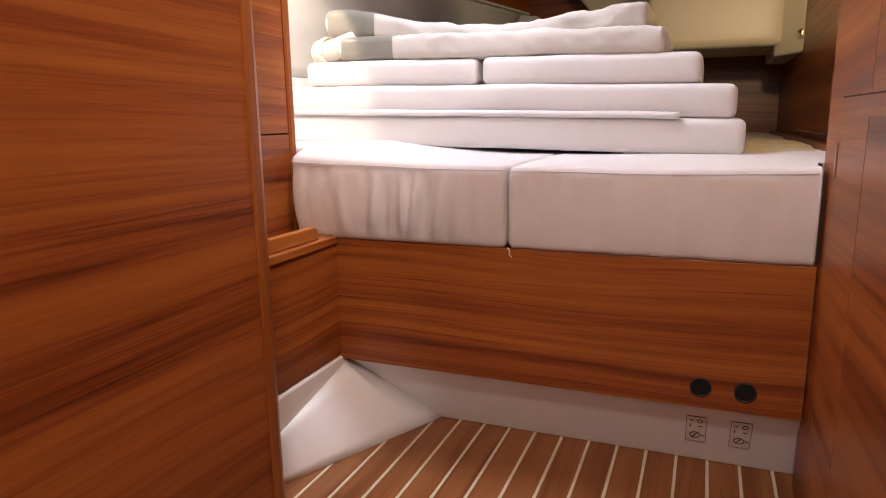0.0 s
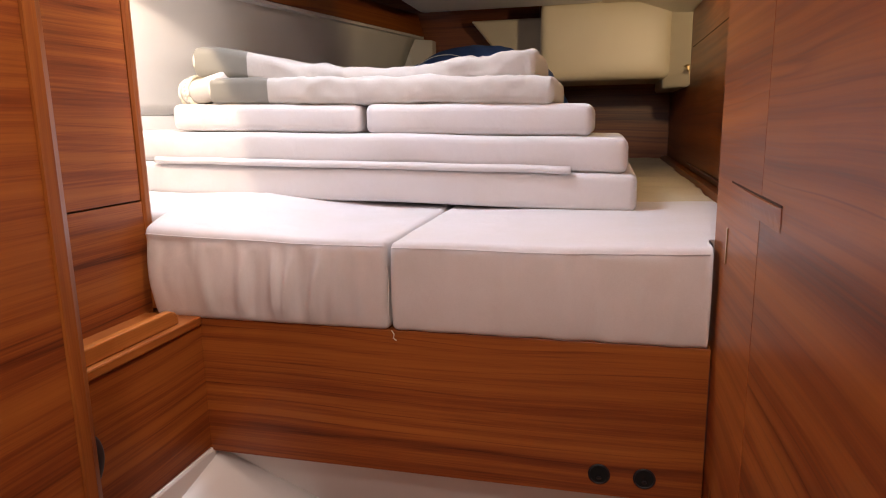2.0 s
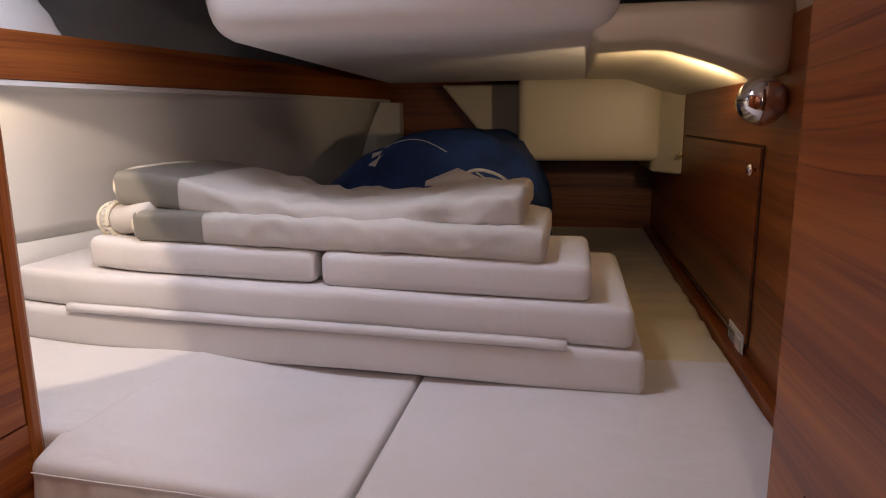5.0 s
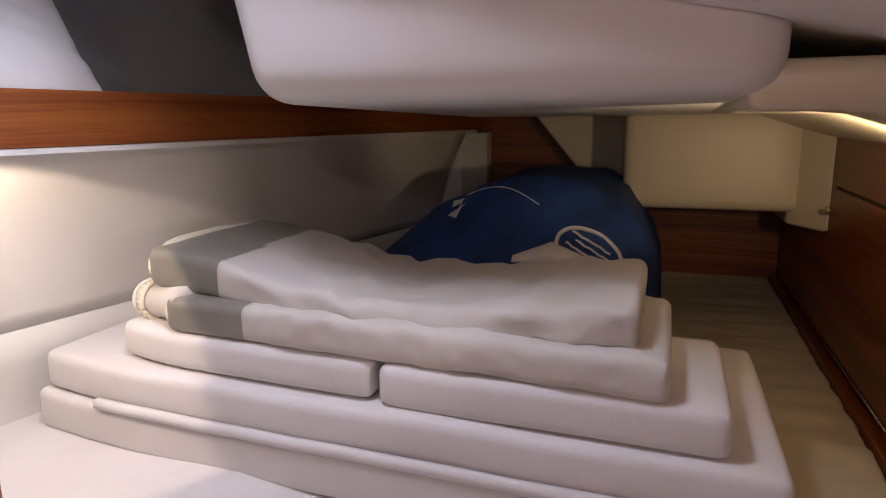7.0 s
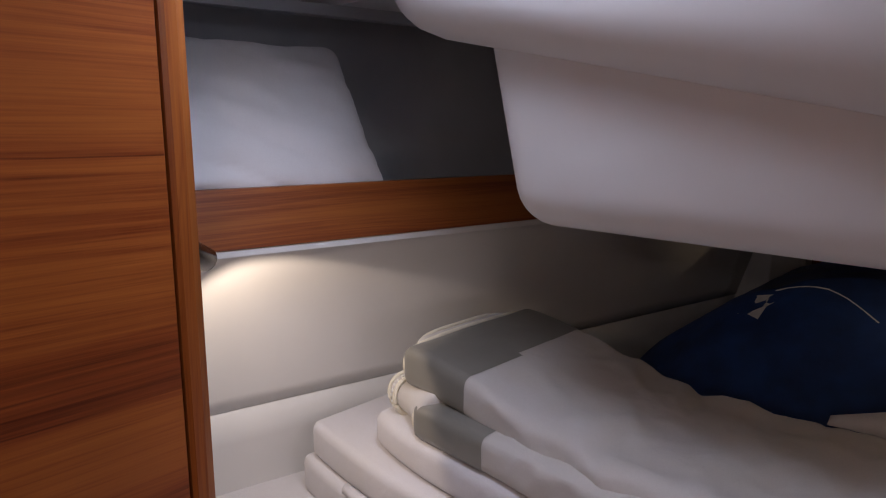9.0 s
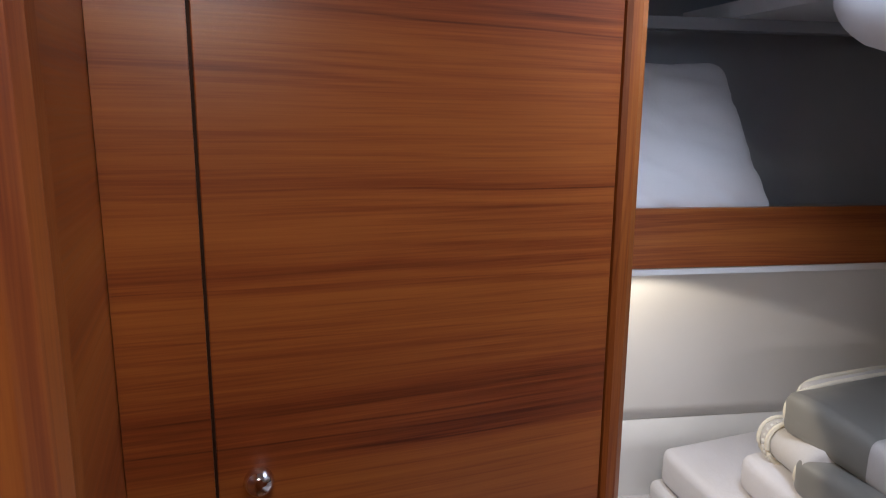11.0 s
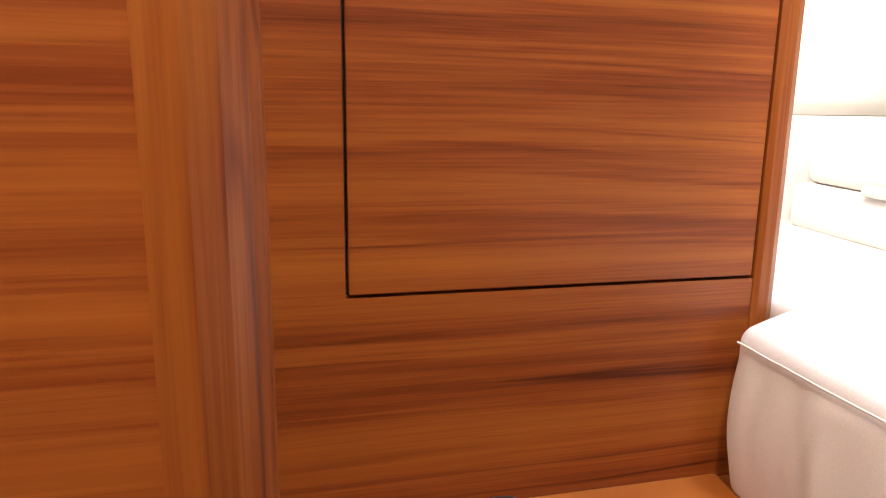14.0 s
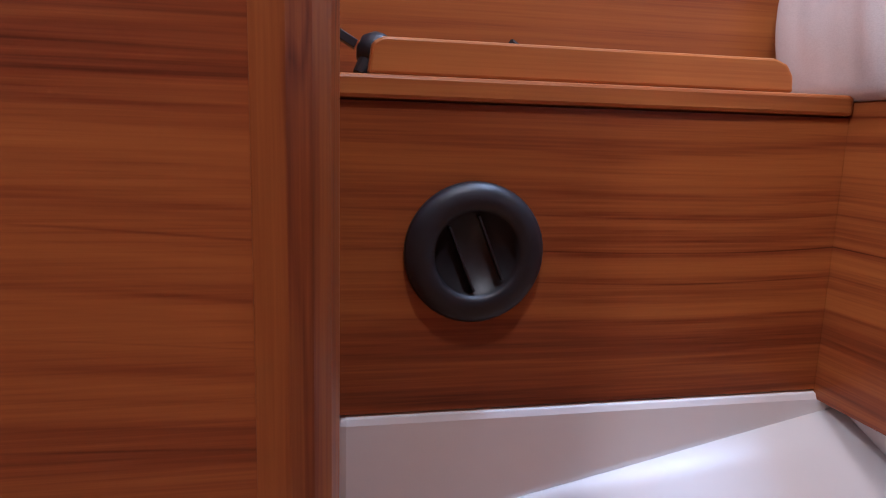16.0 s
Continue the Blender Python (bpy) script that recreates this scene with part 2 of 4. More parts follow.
def rod(a, b, r, r2=None, sides=20, bevel=0.0):
    bm = bmesh.new()
    a, b = Vector(a), Vector(b)
    m = Matrix.Translation((a + b) / 2) @ (b - a).to_track_quat("Z", "Y").to_matrix().to_4x4()
    bmesh.ops.create_cone(bm, cap_ends=True, segments=sides, radius1=r, radius2=r if r2 is None else r2, depth=(b - a).length)
    if bevel:
        bmesh.ops.bevel(bm, geom=[e for e in bm.edges if len(e.link_faces) == 2 and e.calc_face_angle(0) > 0.9], offset=bevel, segments=2, affect="EDGES")
    bmesh.ops.transform(bm, matrix=m, verts=bm.verts)
    return bm


def lathe(profile, m, sides=32):
    """Turns (radius, height) pairs round the z axis of m."""
    bm = bmesh.new()
    rings = []
    for r, h in profile:
        rings.append([bm.verts.new(m @ Vector((r * math.cos(2 * math.pi * k / sides), r * math.sin(2 * math.pi * k / sides), h))) for k in range(sides)])
    for p, q in zip(rings, rings[1:]):
        for k in range(sides):
            bm.faces.new((p[k], p[(k + 1) % sides], q[(k + 1) % sides], q[k]))
    bm.faces.new(rings[0][::-1])
    bm.faces.new(rings[-1])
    return bm


def tube(points, r, sides=8):
    bm = bmesh.new()
    rings = []
    pts = [Vector(p) for p in points]
    for i, p in enumerate(pts):
        d = (pts[min(i + 1, len(pts) - 1)] - pts[max(i - 1, 0)]).normalized()
        u = d.orthogonal().normalized() if abs(d.z) > 0.9 else d.cross(Vector((0, 0, 1))).normalized()
        w = d.cross(u)
        rings.append([bm.verts.new(p + r * (math.cos(2 * math.pi * k / sides) * u + math.sin(2 * math.pi * k / sides) * w)) for k in range(sides)])
    for p, q in zip(rings, rings[1:]):
        for k in range(sides):
            bm.faces.new((p[k], p[(k + 1) % sides], q[(k + 1) % sides], q[k]))
    bm.faces.new(rings[0][::-1])
    bm.faces.new(rings[-1])
    return bm


def stations(lo, hi, r, step):
    n = max(2, int((hi - lo - 2 * r) / step))
    edge = [r * (1 - math.cos(math.pi / 2 * k / 4)) for k in range(4)]
    return [lo + e for e in edge] + [lo + r + (hi - lo - 2 * r) * k / n for k in range(n + 1)] + [hi - e for e in edge[::-1]]


def soft_box(lo, hi, r, step=0.03, shape=None):
    """A box with round edges on a fine grid; shape(v) then moves each vertex."""
    bm = bmesh.new()
    s = [stations(lo[i], hi[i], min(r, (hi[i] - lo[i]) * 0.49), step) for i in range(3)]
    verts = {}
    def vert(p):
        key = tuple(round(c, 5) for c in p)
        if key not in verts:
            rr = [min(r, (hi[i] - lo[i]) * 0.49) for i in range(3)]
            inner = Vector([min(max(p[i], lo[i] + rr[i]), hi[i] - rr[i]) for i in range(3)])
            d = Vector(p) - inner
            if d.length > 1e-9:
                n = d.normalized()
                d = Vector([n[i] * rr[i] for i in range(3)])
            verts[key] = bm.verts.new(inner + d)
        return verts[key]
    for a in range(3):
        b, c = (a + 1) % 3, (a + 2) % 3
        for end in (s[a][0], s[a][-1]):
            for i in range(len(s[b]) - 1):
                for j in range(len(s[c]) - 1):
                    quad = []
                    for u, w in ((i, j), (i + 1, j), (i + 1, j + 1), (i, j + 1)):
                        p = [0, 0, 0]
                        p[a], p[b], p[c] = end, s[b][u], s[c][w]
                        v = vert(p)
                        if v not in quad:
                            quad.append(v)
                    if len(quad) > 2:
                        try:
                            bm.faces.new(quad)
                        except ValueError:
                            pass
    if shape:
        for v in bm.verts:
            v.co = shape(v.co.copy())
    return bm


def sheet(rows):
    """A surface through rows of points."""
    bm = bmesh.new()
    vs = [[bm.verts.new(p) for p in row] for row in rows]
    for p, q in zip(vs, vs[1:]):
        for k in range(len(p) - 1):
            bm.faces.new((p[k], p[k + 1], q[k + 1], q[k]))
    return bm


def thick(bm, depth):
    bmesh.ops.recalc_face_normals(bm, faces=bm.faces)
    bmesh.ops.solidify(bm, geom=bm.faces[:], thickness=depth)
    return bm


def wave(x, y, z, scale, seed=0.0):
    return noise.noise(Vector((x * scale + seed, y * scale - seed, z * scale + 2 * seed)))


# ---- large structure ----
LEFT, RIGHT, LOCKER, BOXX, FRONT = -0.735, 0.215, -1.114, -0.960, 1.400
CEIL = 2.25
DOOR_Z = 0.834

# solid dark block; the shade under the boards is in its colour
structure("subfloor", box((-1.3, -1.3, -0.10), (0.5, 1.62, -0.012)), GAP_SHADE, "dark block under the cabin sole boards, coloured as shade", "subfloor")

# corridor side with its rounded post
structure("wall_port", box((LEFT - 0.05, -1.25, 0.0), (LEFT, 0.766, CEIL)), TEAK_Y, "satin teak veneer side panel of the passage", "wall")
structure("corner_post", prism([(LEFT + 0.005, 0.7665), (LEFT + 0.004, 0.788), (LEFT - 0.004, 0.804), (LEFT - 0.016, 0.816), (LEFT - 0.030, 0.822), (LEFT - 0.05, 0.823), (LEFT - 0.05, 0.7665)], "z", 0.0, CEIL), TEAK_V, "rounded solid teak post at the panel's end", "trim")
structure("bulkhead", box((-1.30, 0.770, 0.0), (LEFT - 0.0505, 0.801, CEIL)), TEAK_Y, "teak veneer bulkhead behind the post", "wall")
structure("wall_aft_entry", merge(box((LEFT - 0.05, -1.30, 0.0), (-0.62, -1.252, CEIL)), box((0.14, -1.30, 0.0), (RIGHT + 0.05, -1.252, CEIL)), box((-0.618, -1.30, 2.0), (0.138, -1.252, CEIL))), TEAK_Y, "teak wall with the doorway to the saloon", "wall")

# starboard panel of the passage: two veneered sheets
structure("wall_starboard", box((RIGHT, 1.075, 0.0), (RIGHT + 0.045, 1.452, CEIL)), TEAK_Y, "satin teak veneer panel beside the berth", "wall")
structure("wall_starboard_passage", box((RIGHT + 0.0004, -1.25, 0.0), (RIGHT + 0.045, 1.0748, CEIL)), wood("teak_veneer_passage", "xy", tone=0.92, shift=True), "satin teak veneer panel of the passage", "wall")

# berth side, aft end, hull side
structure("wall_berth_starboard", box((0.372, 1.40, 0.30), (0.42, 4.6, 1.62)), TEAK_BACK, "dark teak panel along the berth", "wall")
structure("wall_berth_end", box((-1.5, 4.46, 0.30), (0.42, 4.50, 2.0)), TEAK_BACK, "teak veneer panel at the berth's foot", "wall")


def hull_x(y, z):
    pts = [(0.40, -1.90), (0.80, -1.845), (1.055, -1.795), (1.30, -1.725), (1.55, -1.622), (1.70, -1.70), (2.3, -2.05)]
    for (z0, x0), (z1, x1) in zip(pts, pts[1:]):
        if z <= z1:
            break
    f = (z - z0) / (z1 - z0)
    return x0 + (x1 - x0) * f + 0.215 * (y - 1.75)


ys = [1.40 + 0.118 * k for k in range(23)]
structure("hull_lining_lower", thick(sheet([[(hull_x(y, z), y, z) for z in (0.40, 0.60, 0.80, 0.95, 1.052)] for y in ys]), 0.02), LINER, "white vinyl lining of the hull side below the seam", "wall", True)
structure("hull_lining", thick(sheet([[(hull_x(y, z), y, z) for z in (1.056, 1.10, 1.20, 1.30, 1.40, 1.48, 1.54)] for y in ys]), 0.02), LINER, "white vinyl lining of the hull side", "wall", True)
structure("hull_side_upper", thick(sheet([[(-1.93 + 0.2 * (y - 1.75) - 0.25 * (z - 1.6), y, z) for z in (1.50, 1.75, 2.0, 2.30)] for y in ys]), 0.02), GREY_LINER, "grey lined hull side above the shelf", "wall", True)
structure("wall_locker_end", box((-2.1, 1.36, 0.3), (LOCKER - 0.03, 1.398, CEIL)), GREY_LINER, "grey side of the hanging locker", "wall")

# ceiling and the cockpit moulding
hx0, hx1, hy0, hy1 = HATCH_X - 0.24, HATCH_X + 0.22, HATCH_Y - 0.17, HATCH_Y + 0.17
structure("ceiling", merge(box((-2.2, -1.3, CEIL), (hx0 - 0.002, 2.2, CEIL + 0.04)), box((hx1 + 0.002, -1.3, CEIL), (0.5, 2.2, CEIL + 0.04)), box((hx0, -1.3, CEIL), (hx1, hy0 - 0.002, CEIL + 0.04)), box((hx0, hy1 + 0.002, CEIL), (hx1, 2.2, CEIL + 0.04))), GEL, "white headliner with a deck hatch opening", "ceiling")
structure("ceiling_aft", box((-2.2, 2.202, 2.10), (0.5, 4.6, 2.14)), GEL, "white headliner over the berth", "ceiling")


def tub_shape(v):
    f = (v.z - 1.60) / 0.35
    v.x = -0.5 + (v.x + 0.5) * (0.955 + 0.095 * f) if v.x < -0.5 else v.x
    v.y -= 0.045 * f if v.y < 2.6 else 0.0
    v.z -= 0.03 * max(0.0, min(1.0, (v.y - 2.0) / 1.6)) * (1 - f)
    return v


cockpit = thing("cockpit_moulding", (-0.4, 2.8, 1.6), "white moulded underside of the cockpit well above the berth", "ceiling moulding", kind="structure")
part("well", soft_box((-1.045, 2.02, 1.60), (0.0, 3.62, 1.99), 0.07, 0.06, tub_shape), GEL, cockpit, "", True)


def lip_shape(v):
    """The lip's underside falls to starboard; its port end is drawn in low down."""
    low = max(0.0, min(1.0, (2.25 - v.z) / 0.33))
    v.z -= 0.20 * (v.x + 1.017) * low
    return v


part("upper_lip", soft_box((-1.262, 1.885, 1.915), (0.40, 4.0, 2.28), 0.105, 0.06, lip_shape), GEL, cockpit, "", True)


def ledge_shape(v):
    v.z -= 0.085 * max(0.0, min(1.0, (v.x - 0.12) / 0.25)) * (1 if v.z < 1.60 else 0)
    return v


part("ledge", soft_box((-0.06, 2.07, 1.572), (0.385, 3.62, 1.66), 0.03, 0.05, ledge_shape), GEL_WARM, cockpit, "cream ledge beside the well", True)
part("stern_box", soft_box((-0.355, 3.58, 1.200), (0.30, 4.2, 1.60), 0.045, 0.06), GEL_WARM, cockpit, "cream moulded box under the ledge", True)
part("stern_flank", prism([(0.262, 3.64), (0.372, 3.44), (0.372, 4.2), (0.262, 4.2)], "z", 1.15, 1.60, 0.012), GEL_WARM, cockpit, "cream sloping flank")
part("bracket", prism([(-0.80, 1.58), (-0.56, 1.58), (-0.36, 1.58), (-0.36, 1.20), (-0.50, 1.22)], "y", 4.0, 4.12, 0.015), GEL_WARM, cockpit, "cream sloping bracket")

# sole moulding: toe kick, upright and sloped side
sole = thing("sole_moulding", (-0.5, 1.5, 0.0), "white moulded toe kick and sloping side of the sole", "floor moulding", kind="structure")
part("toe_kick", prism([(1.412, 0.206), (1.435, 0.178), (1.528, 0.0), (1.62, 0.0), (1.62, 0.206)], "x", -0.97, 0.30, 0.003), GEL, sole)
part("upright", box((-1.1, 0.828, -0.01), (-0.955, 1.45, 0.206), 0.009), GEL, sole)
slope_rows = []
for k in range(13):
    f = k / 12
    y = 1.432 - 0.622 * f
    foot = (-0.700 - 0.245 * min(1.0, f / 0.62), 1.532 - 0.51 * min(1.0, f / 0.62) - 0.212 * max(0.0, (f - 0.62) / 0.38), -0.001)
    head = (-0.9545, y, 0.186 - 0.130 * f)
    slope_rows.append([tuple(h + (g - h) * s / 6 for h, g in zip(head, foot)) for s in range(7)])
part("slope", thick(sheet(slope_rows), 0.004), GEL, sole, "", True)

# berth front
structure("berth_front", box((BOXX - 0.01, FRONT, 0.196), (RIGHT - 0.002, FRONT + 0.02, 0.548), 0.002), TEAK_Y, "dark teak veneer front board of the berth", "berth front")
structure("berth_base", box((-1.75, FRONT + 0.03, 0.50), (0.37, 4.49, 0.545)), TEAK_BACK, "plywood berth base under the cushions", "berth base")
structure("berth_front_wing", box((LOCKER - 0.2, FRONT + 0.004, 0.30), (BOXX - 0.012, FRONT + 0.024, 0.548)), TEAK_Y, "teak board behind the shelf box", "berth front")

# ---- locker ----
locker = thing("hanging_locker", (LOCKER, 1.1, 0.556), "tall teak hanging locker with one flush door", "locker")
part("lower_face", box((LOCKER - 0.02, 0.802, 0.530), (LOCKER, 1.4272, DOOR_Z - 0.0040)), TEAK_Y, locker)
part("side_face", box((LOCKER - 0.02, 0.802, DOOR_Z - 0.0038), (LOCKER, 0.8955, CEIL)), TEAK_Y, locker)
part("top_face", box((LOCKER - 0.02, 0.8957, 2.0045), (LOCKER, 1.4272, CEIL)), TEAK_Y, locker)
part("edge_trim", prism([(LOCKER - 0.03, 1.428), (LOCKER + 0.001, 1.428), (LOCKER + 0.006, 1.434), (LOCKER + 0.006, 1.449), (LOCKER - 0.002, 1.462), (LOCKER - 0.03, 1.468)], "z", 0.556, CEIL), TEAK_V, locker, "rounded solid teak edge trim")
# the back is a dark sheet that colours the door gaps as shade
part("back", box((LOCKER - 0.05, 0.802, 0.30), (LOCKER - 0.022, 1.43, CEIL)), GAP_SHADE, locker, "dark sheet behind the door gaps, coloured as shade")
ldoor = part("door", box((LOCKER - 0.018, 0.8992, DOOR_Z), (LOCKER + 0.001, 1.4240, 2.000), 0.0016), TEAK_Y, locker)
KN = Matrix.Translation((LOCKER + 0.001, 0.944, 1.413)) @ Euler((0, radians(90), 0)).to_matrix().to_4x4()
part("knob", lathe([(0.008, 0.0), (0.008, 0.006), (0.0165, 0.010), (0.0178, 0.016), (0.0165, 0.022), (0.013, 0.0275), (0.008, 0.0305), (0.002, 0.0318)], KN), CHROME, ldoor, "polished chrome push knob", True)

# ---- shelf box with fiddle ----
shelf_box = thing("shelf_box", (-1.03, 1.1, 0.21), "teak shelf box with a raised fiddle rail", "shelf")
part("front_panel", box((BOXX - 0.018, 0.808, 0.208), (BOXX, FRONT - 0.001, 0.530)), TEAK_Y, shelf_box)
part("shelf_top", box((LOCKER + 0.0005, 0.803, 0.532), (BOXX + 0.006, FRONT - 0.001, 0.555), 0.004), TEAK_SHELF, shelf_box, "paler solid teak shelf board")
part("fiddle", prism([(0.858, 0.556), (0.862, 0.586), (0.872, 0.592), (1.305, 0.592), (1.320, 0.586), (1.328, 0.574), (1.330, 0.556)], "x", BOXX - 0.028, BOXX - 0.008, 0.003), TEAK_SHELF, shelf_box, "low teak fiddle rail with rounded ends")

# ---- closing pieces ----
structure("wall_berth_return", box((RIGHT + 0.046, 1.40, 0.3), (0.42, 1.44, CEIL)), TEAK_Y, "teak end piece behind the panel", "wall")
structure("wall_berth_upper", box((0.376, 1.442, 1.622), (0.42, 4.6, CEIL)), GEL_WARM, "cream side above the berth panel", "wall")
structure("wall_foot_port", box((-1.6, 4.20, 0.55), (-0.42, 4.23, 2.0)), TEAK_BACK, "teak veneer panel behind the bag", "wall")
structure("lining_return", prism([(-1.165, 3.985), (-1.06, 4.10), (-1.06, 4.19), (-1.4, 4.19), (-1.4, 3.985)], "z", 0.6, 1.495, 0.004), LINER, "white lined return at the hull side's end", "wall")

# ---- shelf with rail ----


def rail_x(y, z):
    return -1.573 + 0.205 * (y - 1.734) - 0.28 * (z - 1.51)


def along(y0, y1, z0, z1, depth, n=8, shift=0.0):
    rows = []
    for k in range(n + 1):
        y = y0 + (y1 - y0) * k / n
        rows.append([(rail_x(y, z0) + shift, y, z0), (rail_x(y, (z0 + z1) / 2) + shift, y, (z0 + z1) / 2), (rail_x(y, z1) + shift, y, z1)])
    b = bmesh.new()
    ring = []
    for row in rows:
        front = [b.verts.new(p) for p in row]
        rear = [b.verts.new((p[0] - depth, p[1], p[2])) for p in row]
        ring.append(front + rear[::-1])
    for p, q in zip(ring, ring[1:]):
        for k in range(6):
            b.faces.new((p[k], p[(k + 1) % 6], q[(k + 1) % 6], q[k]))
    b.faces.new(ring[0])
    b.faces.new(ring[-1][::-1])
    return b


hull_shelf = thing("hull_shelf", (-1.55, 2.4, 1.5), "long shelf on the hull side with a teak rail", "shelf")
part("rail", along(1.465, 4.05, 1.512, 1.642, 0.022), TEAK_Y, hull_shelf, "dark teak rail with a worn lower edge")
part("edge_strip", along(1.465, 4.05, 1.496, 1.5105, 0.05, shift=-0.004), LINER, hull_shelf, "narrow white strip under the rail")
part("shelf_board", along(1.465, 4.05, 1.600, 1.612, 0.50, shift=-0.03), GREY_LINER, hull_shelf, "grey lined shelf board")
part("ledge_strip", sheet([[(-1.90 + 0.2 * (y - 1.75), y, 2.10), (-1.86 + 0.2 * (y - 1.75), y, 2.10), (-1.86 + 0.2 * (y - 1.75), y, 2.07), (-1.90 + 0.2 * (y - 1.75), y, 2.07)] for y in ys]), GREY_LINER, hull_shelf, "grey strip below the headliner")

# ---- pillow on the shelf ----


def pillow_shape(v):
    u, w = (v.x - 0.34) / 0.34, (v.y - 0.21) / 0.21
    puff = (1 - abs(u) ** 3.0) * (1 - abs(w) ** 3.0)
    t = v.z * (0.16 + 0.84 * puff ** 0.6)
    t += 0.016 * wave(v.x, v.y, 0, 5.0, 3.0) + 0.016 * abs(wave(v.x, v.y * 1.8, 0, 9.0, 9.0)) - 0.010 * math.exp(-(wave(v.x * 0.6 + v.y, v.y * 0.3, 0, 8.0, 4.0) / 0.16) ** 2)
    pinch = 1 - 0.05 * (abs(u) ** 4) * (1 - abs(w) ** 4) - 0.02 * wave(v.x, v.y, 0, 6, 1)
    a, b = v.x - 0.34, (v.y - 0.21) * pinch
    y = 1.84 + a - 0.02 * (b + 0.21)
    up = 1.622 + (b + 0.21) * 0.86 + t * 0.30
    x = -1.575 + 0.205 * (y - 1.75) - (b + 0.21) * 0.50 + t * 0.86 - 0.07
    return Vector((x, y, up))


pillow = tagged(part("pillow", soft_box((0, 0, -0.055), (0.68, 0.42, 0.055), 0.03, 0.014, pillow_shape), PILLOW, None, "", True), "plump white cotton pillow leaning on the hull shelf", "pillow")

# ---- berth cushions ----


def lean(x):
    return -0.024 * x


def creases(x, z, rows):
    """Upright folds pushed out of a hanging cushion front: place, width, depth, slant."""
    return sum(d * math.exp(-(((x - c - s * (z - 0.65)) / w) ** 2)) for c, w, d, s in rows)


FOLDS_LEFT = [(-0.925, 0.020, 0.004, -0.1), (-0.825, 0.013, 0.010, 0.12), (-0.795, 0.010, -0.005, 0.1),
              (-0.742, 0.010, 0.012, 0.05), (-0.708, 0.009, 0.015, 0.16), (-0.680, 0.012, -0.006, 0.1), (-0.640, 0.009, 0.015, 0.18),
              (-0.589, 0.014, 0.008, 0.12), (-0.538, 0.012, 0.005, 0.05)]
FOLDS_RIGHT = [(-0.21, 0.020, 0.004, 0.05), (-0.07, 0.014, 0.005, -0.08), (-0.035, 0.010, 0.004, 0.02), (0.07, 0.016, 0.005, 0.1), (0.14, 0.012, 0.004, 0.1)]


def puckers(x, z, seed):
    """Short gathers that hang from the top seam."""
    drop = max(0.0, min(1.0, (z - 0.66) / 0.06)) * max(0.0, min(1.0, (0.742 - z) / 0.01))
    return drop * 0.0045 * max(0.0, 1 - 2.6 * abs(wave(x, 0, 0, 24, seed)))


def base_left(v):
    x, y, z = v
    top = max(0.0, (z - 0.60) / 0.13)
    z += top * (0.010 + 0.018 * max(0.0, min(1.0, (-0.70 - x) / 0.35)) + 0.022 * max(0.0, min(1.0, (y - 1.392) / 0.075)) ** 0.7 * max(0.0, min(1.0, (-0.60 - x) / 0.45)))
    z += top * 0.006 * wave(x, y, 0, 4, 2)
    if y < 1.47:
        f = max(0.0, min(1.0, (1.44 - y) / 0.03))
        fold = wave(x * 2.2, 0, 0.25 * z, 9, 5) * 0.5 + max(0.0, wave(x * 3.0 + 0.25 * z, 0, 0, 11, 1)) * 0.9
        hang = math.sin(math.pi * max(0.0, min(1.0, (z - 0.55) / 0.18)))
        ridge = max(0.0, 0.22 - abs(wave(x * 2.4 + 0.35 * z, 0, 0.3 * z, 10, 7)))
        low = max(0.0, min(1.0, (0.735 - z) / 0.07)) * max(0.0, min(1.0, (z - 0.545) / 0.05))
        y -= f * (0.003 * fold * (0.35 + 0.65 * hang) + 0.010 * hang + 0.005 * ridge * hang + 1.35 * low * creases(x, z, FOLDS_LEFT) + puckers(x, z, 2.0))
        x -= 0.006 * hang + 0.014 * min(1.0, top) if x < -1.0 else 0.0
    return Vector((x, y, z))


def base_right(v):
    x, y, z = v
    top = max(0.0, (z - 0.60) / 0.13)
    z += top * (0.010 + 0.010 * max(0.0, x / 0.3) * max(0.0, 1 - (y - 1.4) / 0.6) + 0.005 * wave(x, y, 0, 4, 7))
    if y > 2.23:
        z += top * 0.020 * max(0.0, min(1, (y - 2.23) / 0.25)) * (wave(x * 0.35, y * 2.6, 0, 7, 4) - 0.4 * abs(wave(x * 0.5, y * 3, 0, 9, 8)))
    if y < 1.465:
        f = max(0.0, min(1.0, (1.44 - y) / 0.03))
        hang = math.sin(math.pi * max(0.0, min(1.0, (z - 0.55) / 0.18)))
        y -= f * (0.007 * wave(x * 2, 0, 0.4 * z, 9, 3) + 0.008 * hang + hang * creases(x, z, FOLDS_RIGHT) + puckers(x, z, 6.0))
        x = min(x, 0.204)
    return Vector((x, y, z))


def cushion(name_label, bm, material=None, base=(0, 0, 0), piping=()):
    t = thing("berth_cushion", base, name_label, "cushion", "berth cushions")
    part("cover", bm, material or CANVAS, t, "", True)
    for pts in piping:
        part("seam", tube(pts, 0.0013, 6), CANVAS, t, "stitched seam")
    return t


def front_seam(x0, x1, z, fn, y=1.386, n=60):
    pts = []
    for k in range(n + 1):
        q = fn(Vector((x0 + (x1 - x0) * k / n, y, z)))
        pts.append((q.x, q.y + 0.0006, q.z))
    return pts


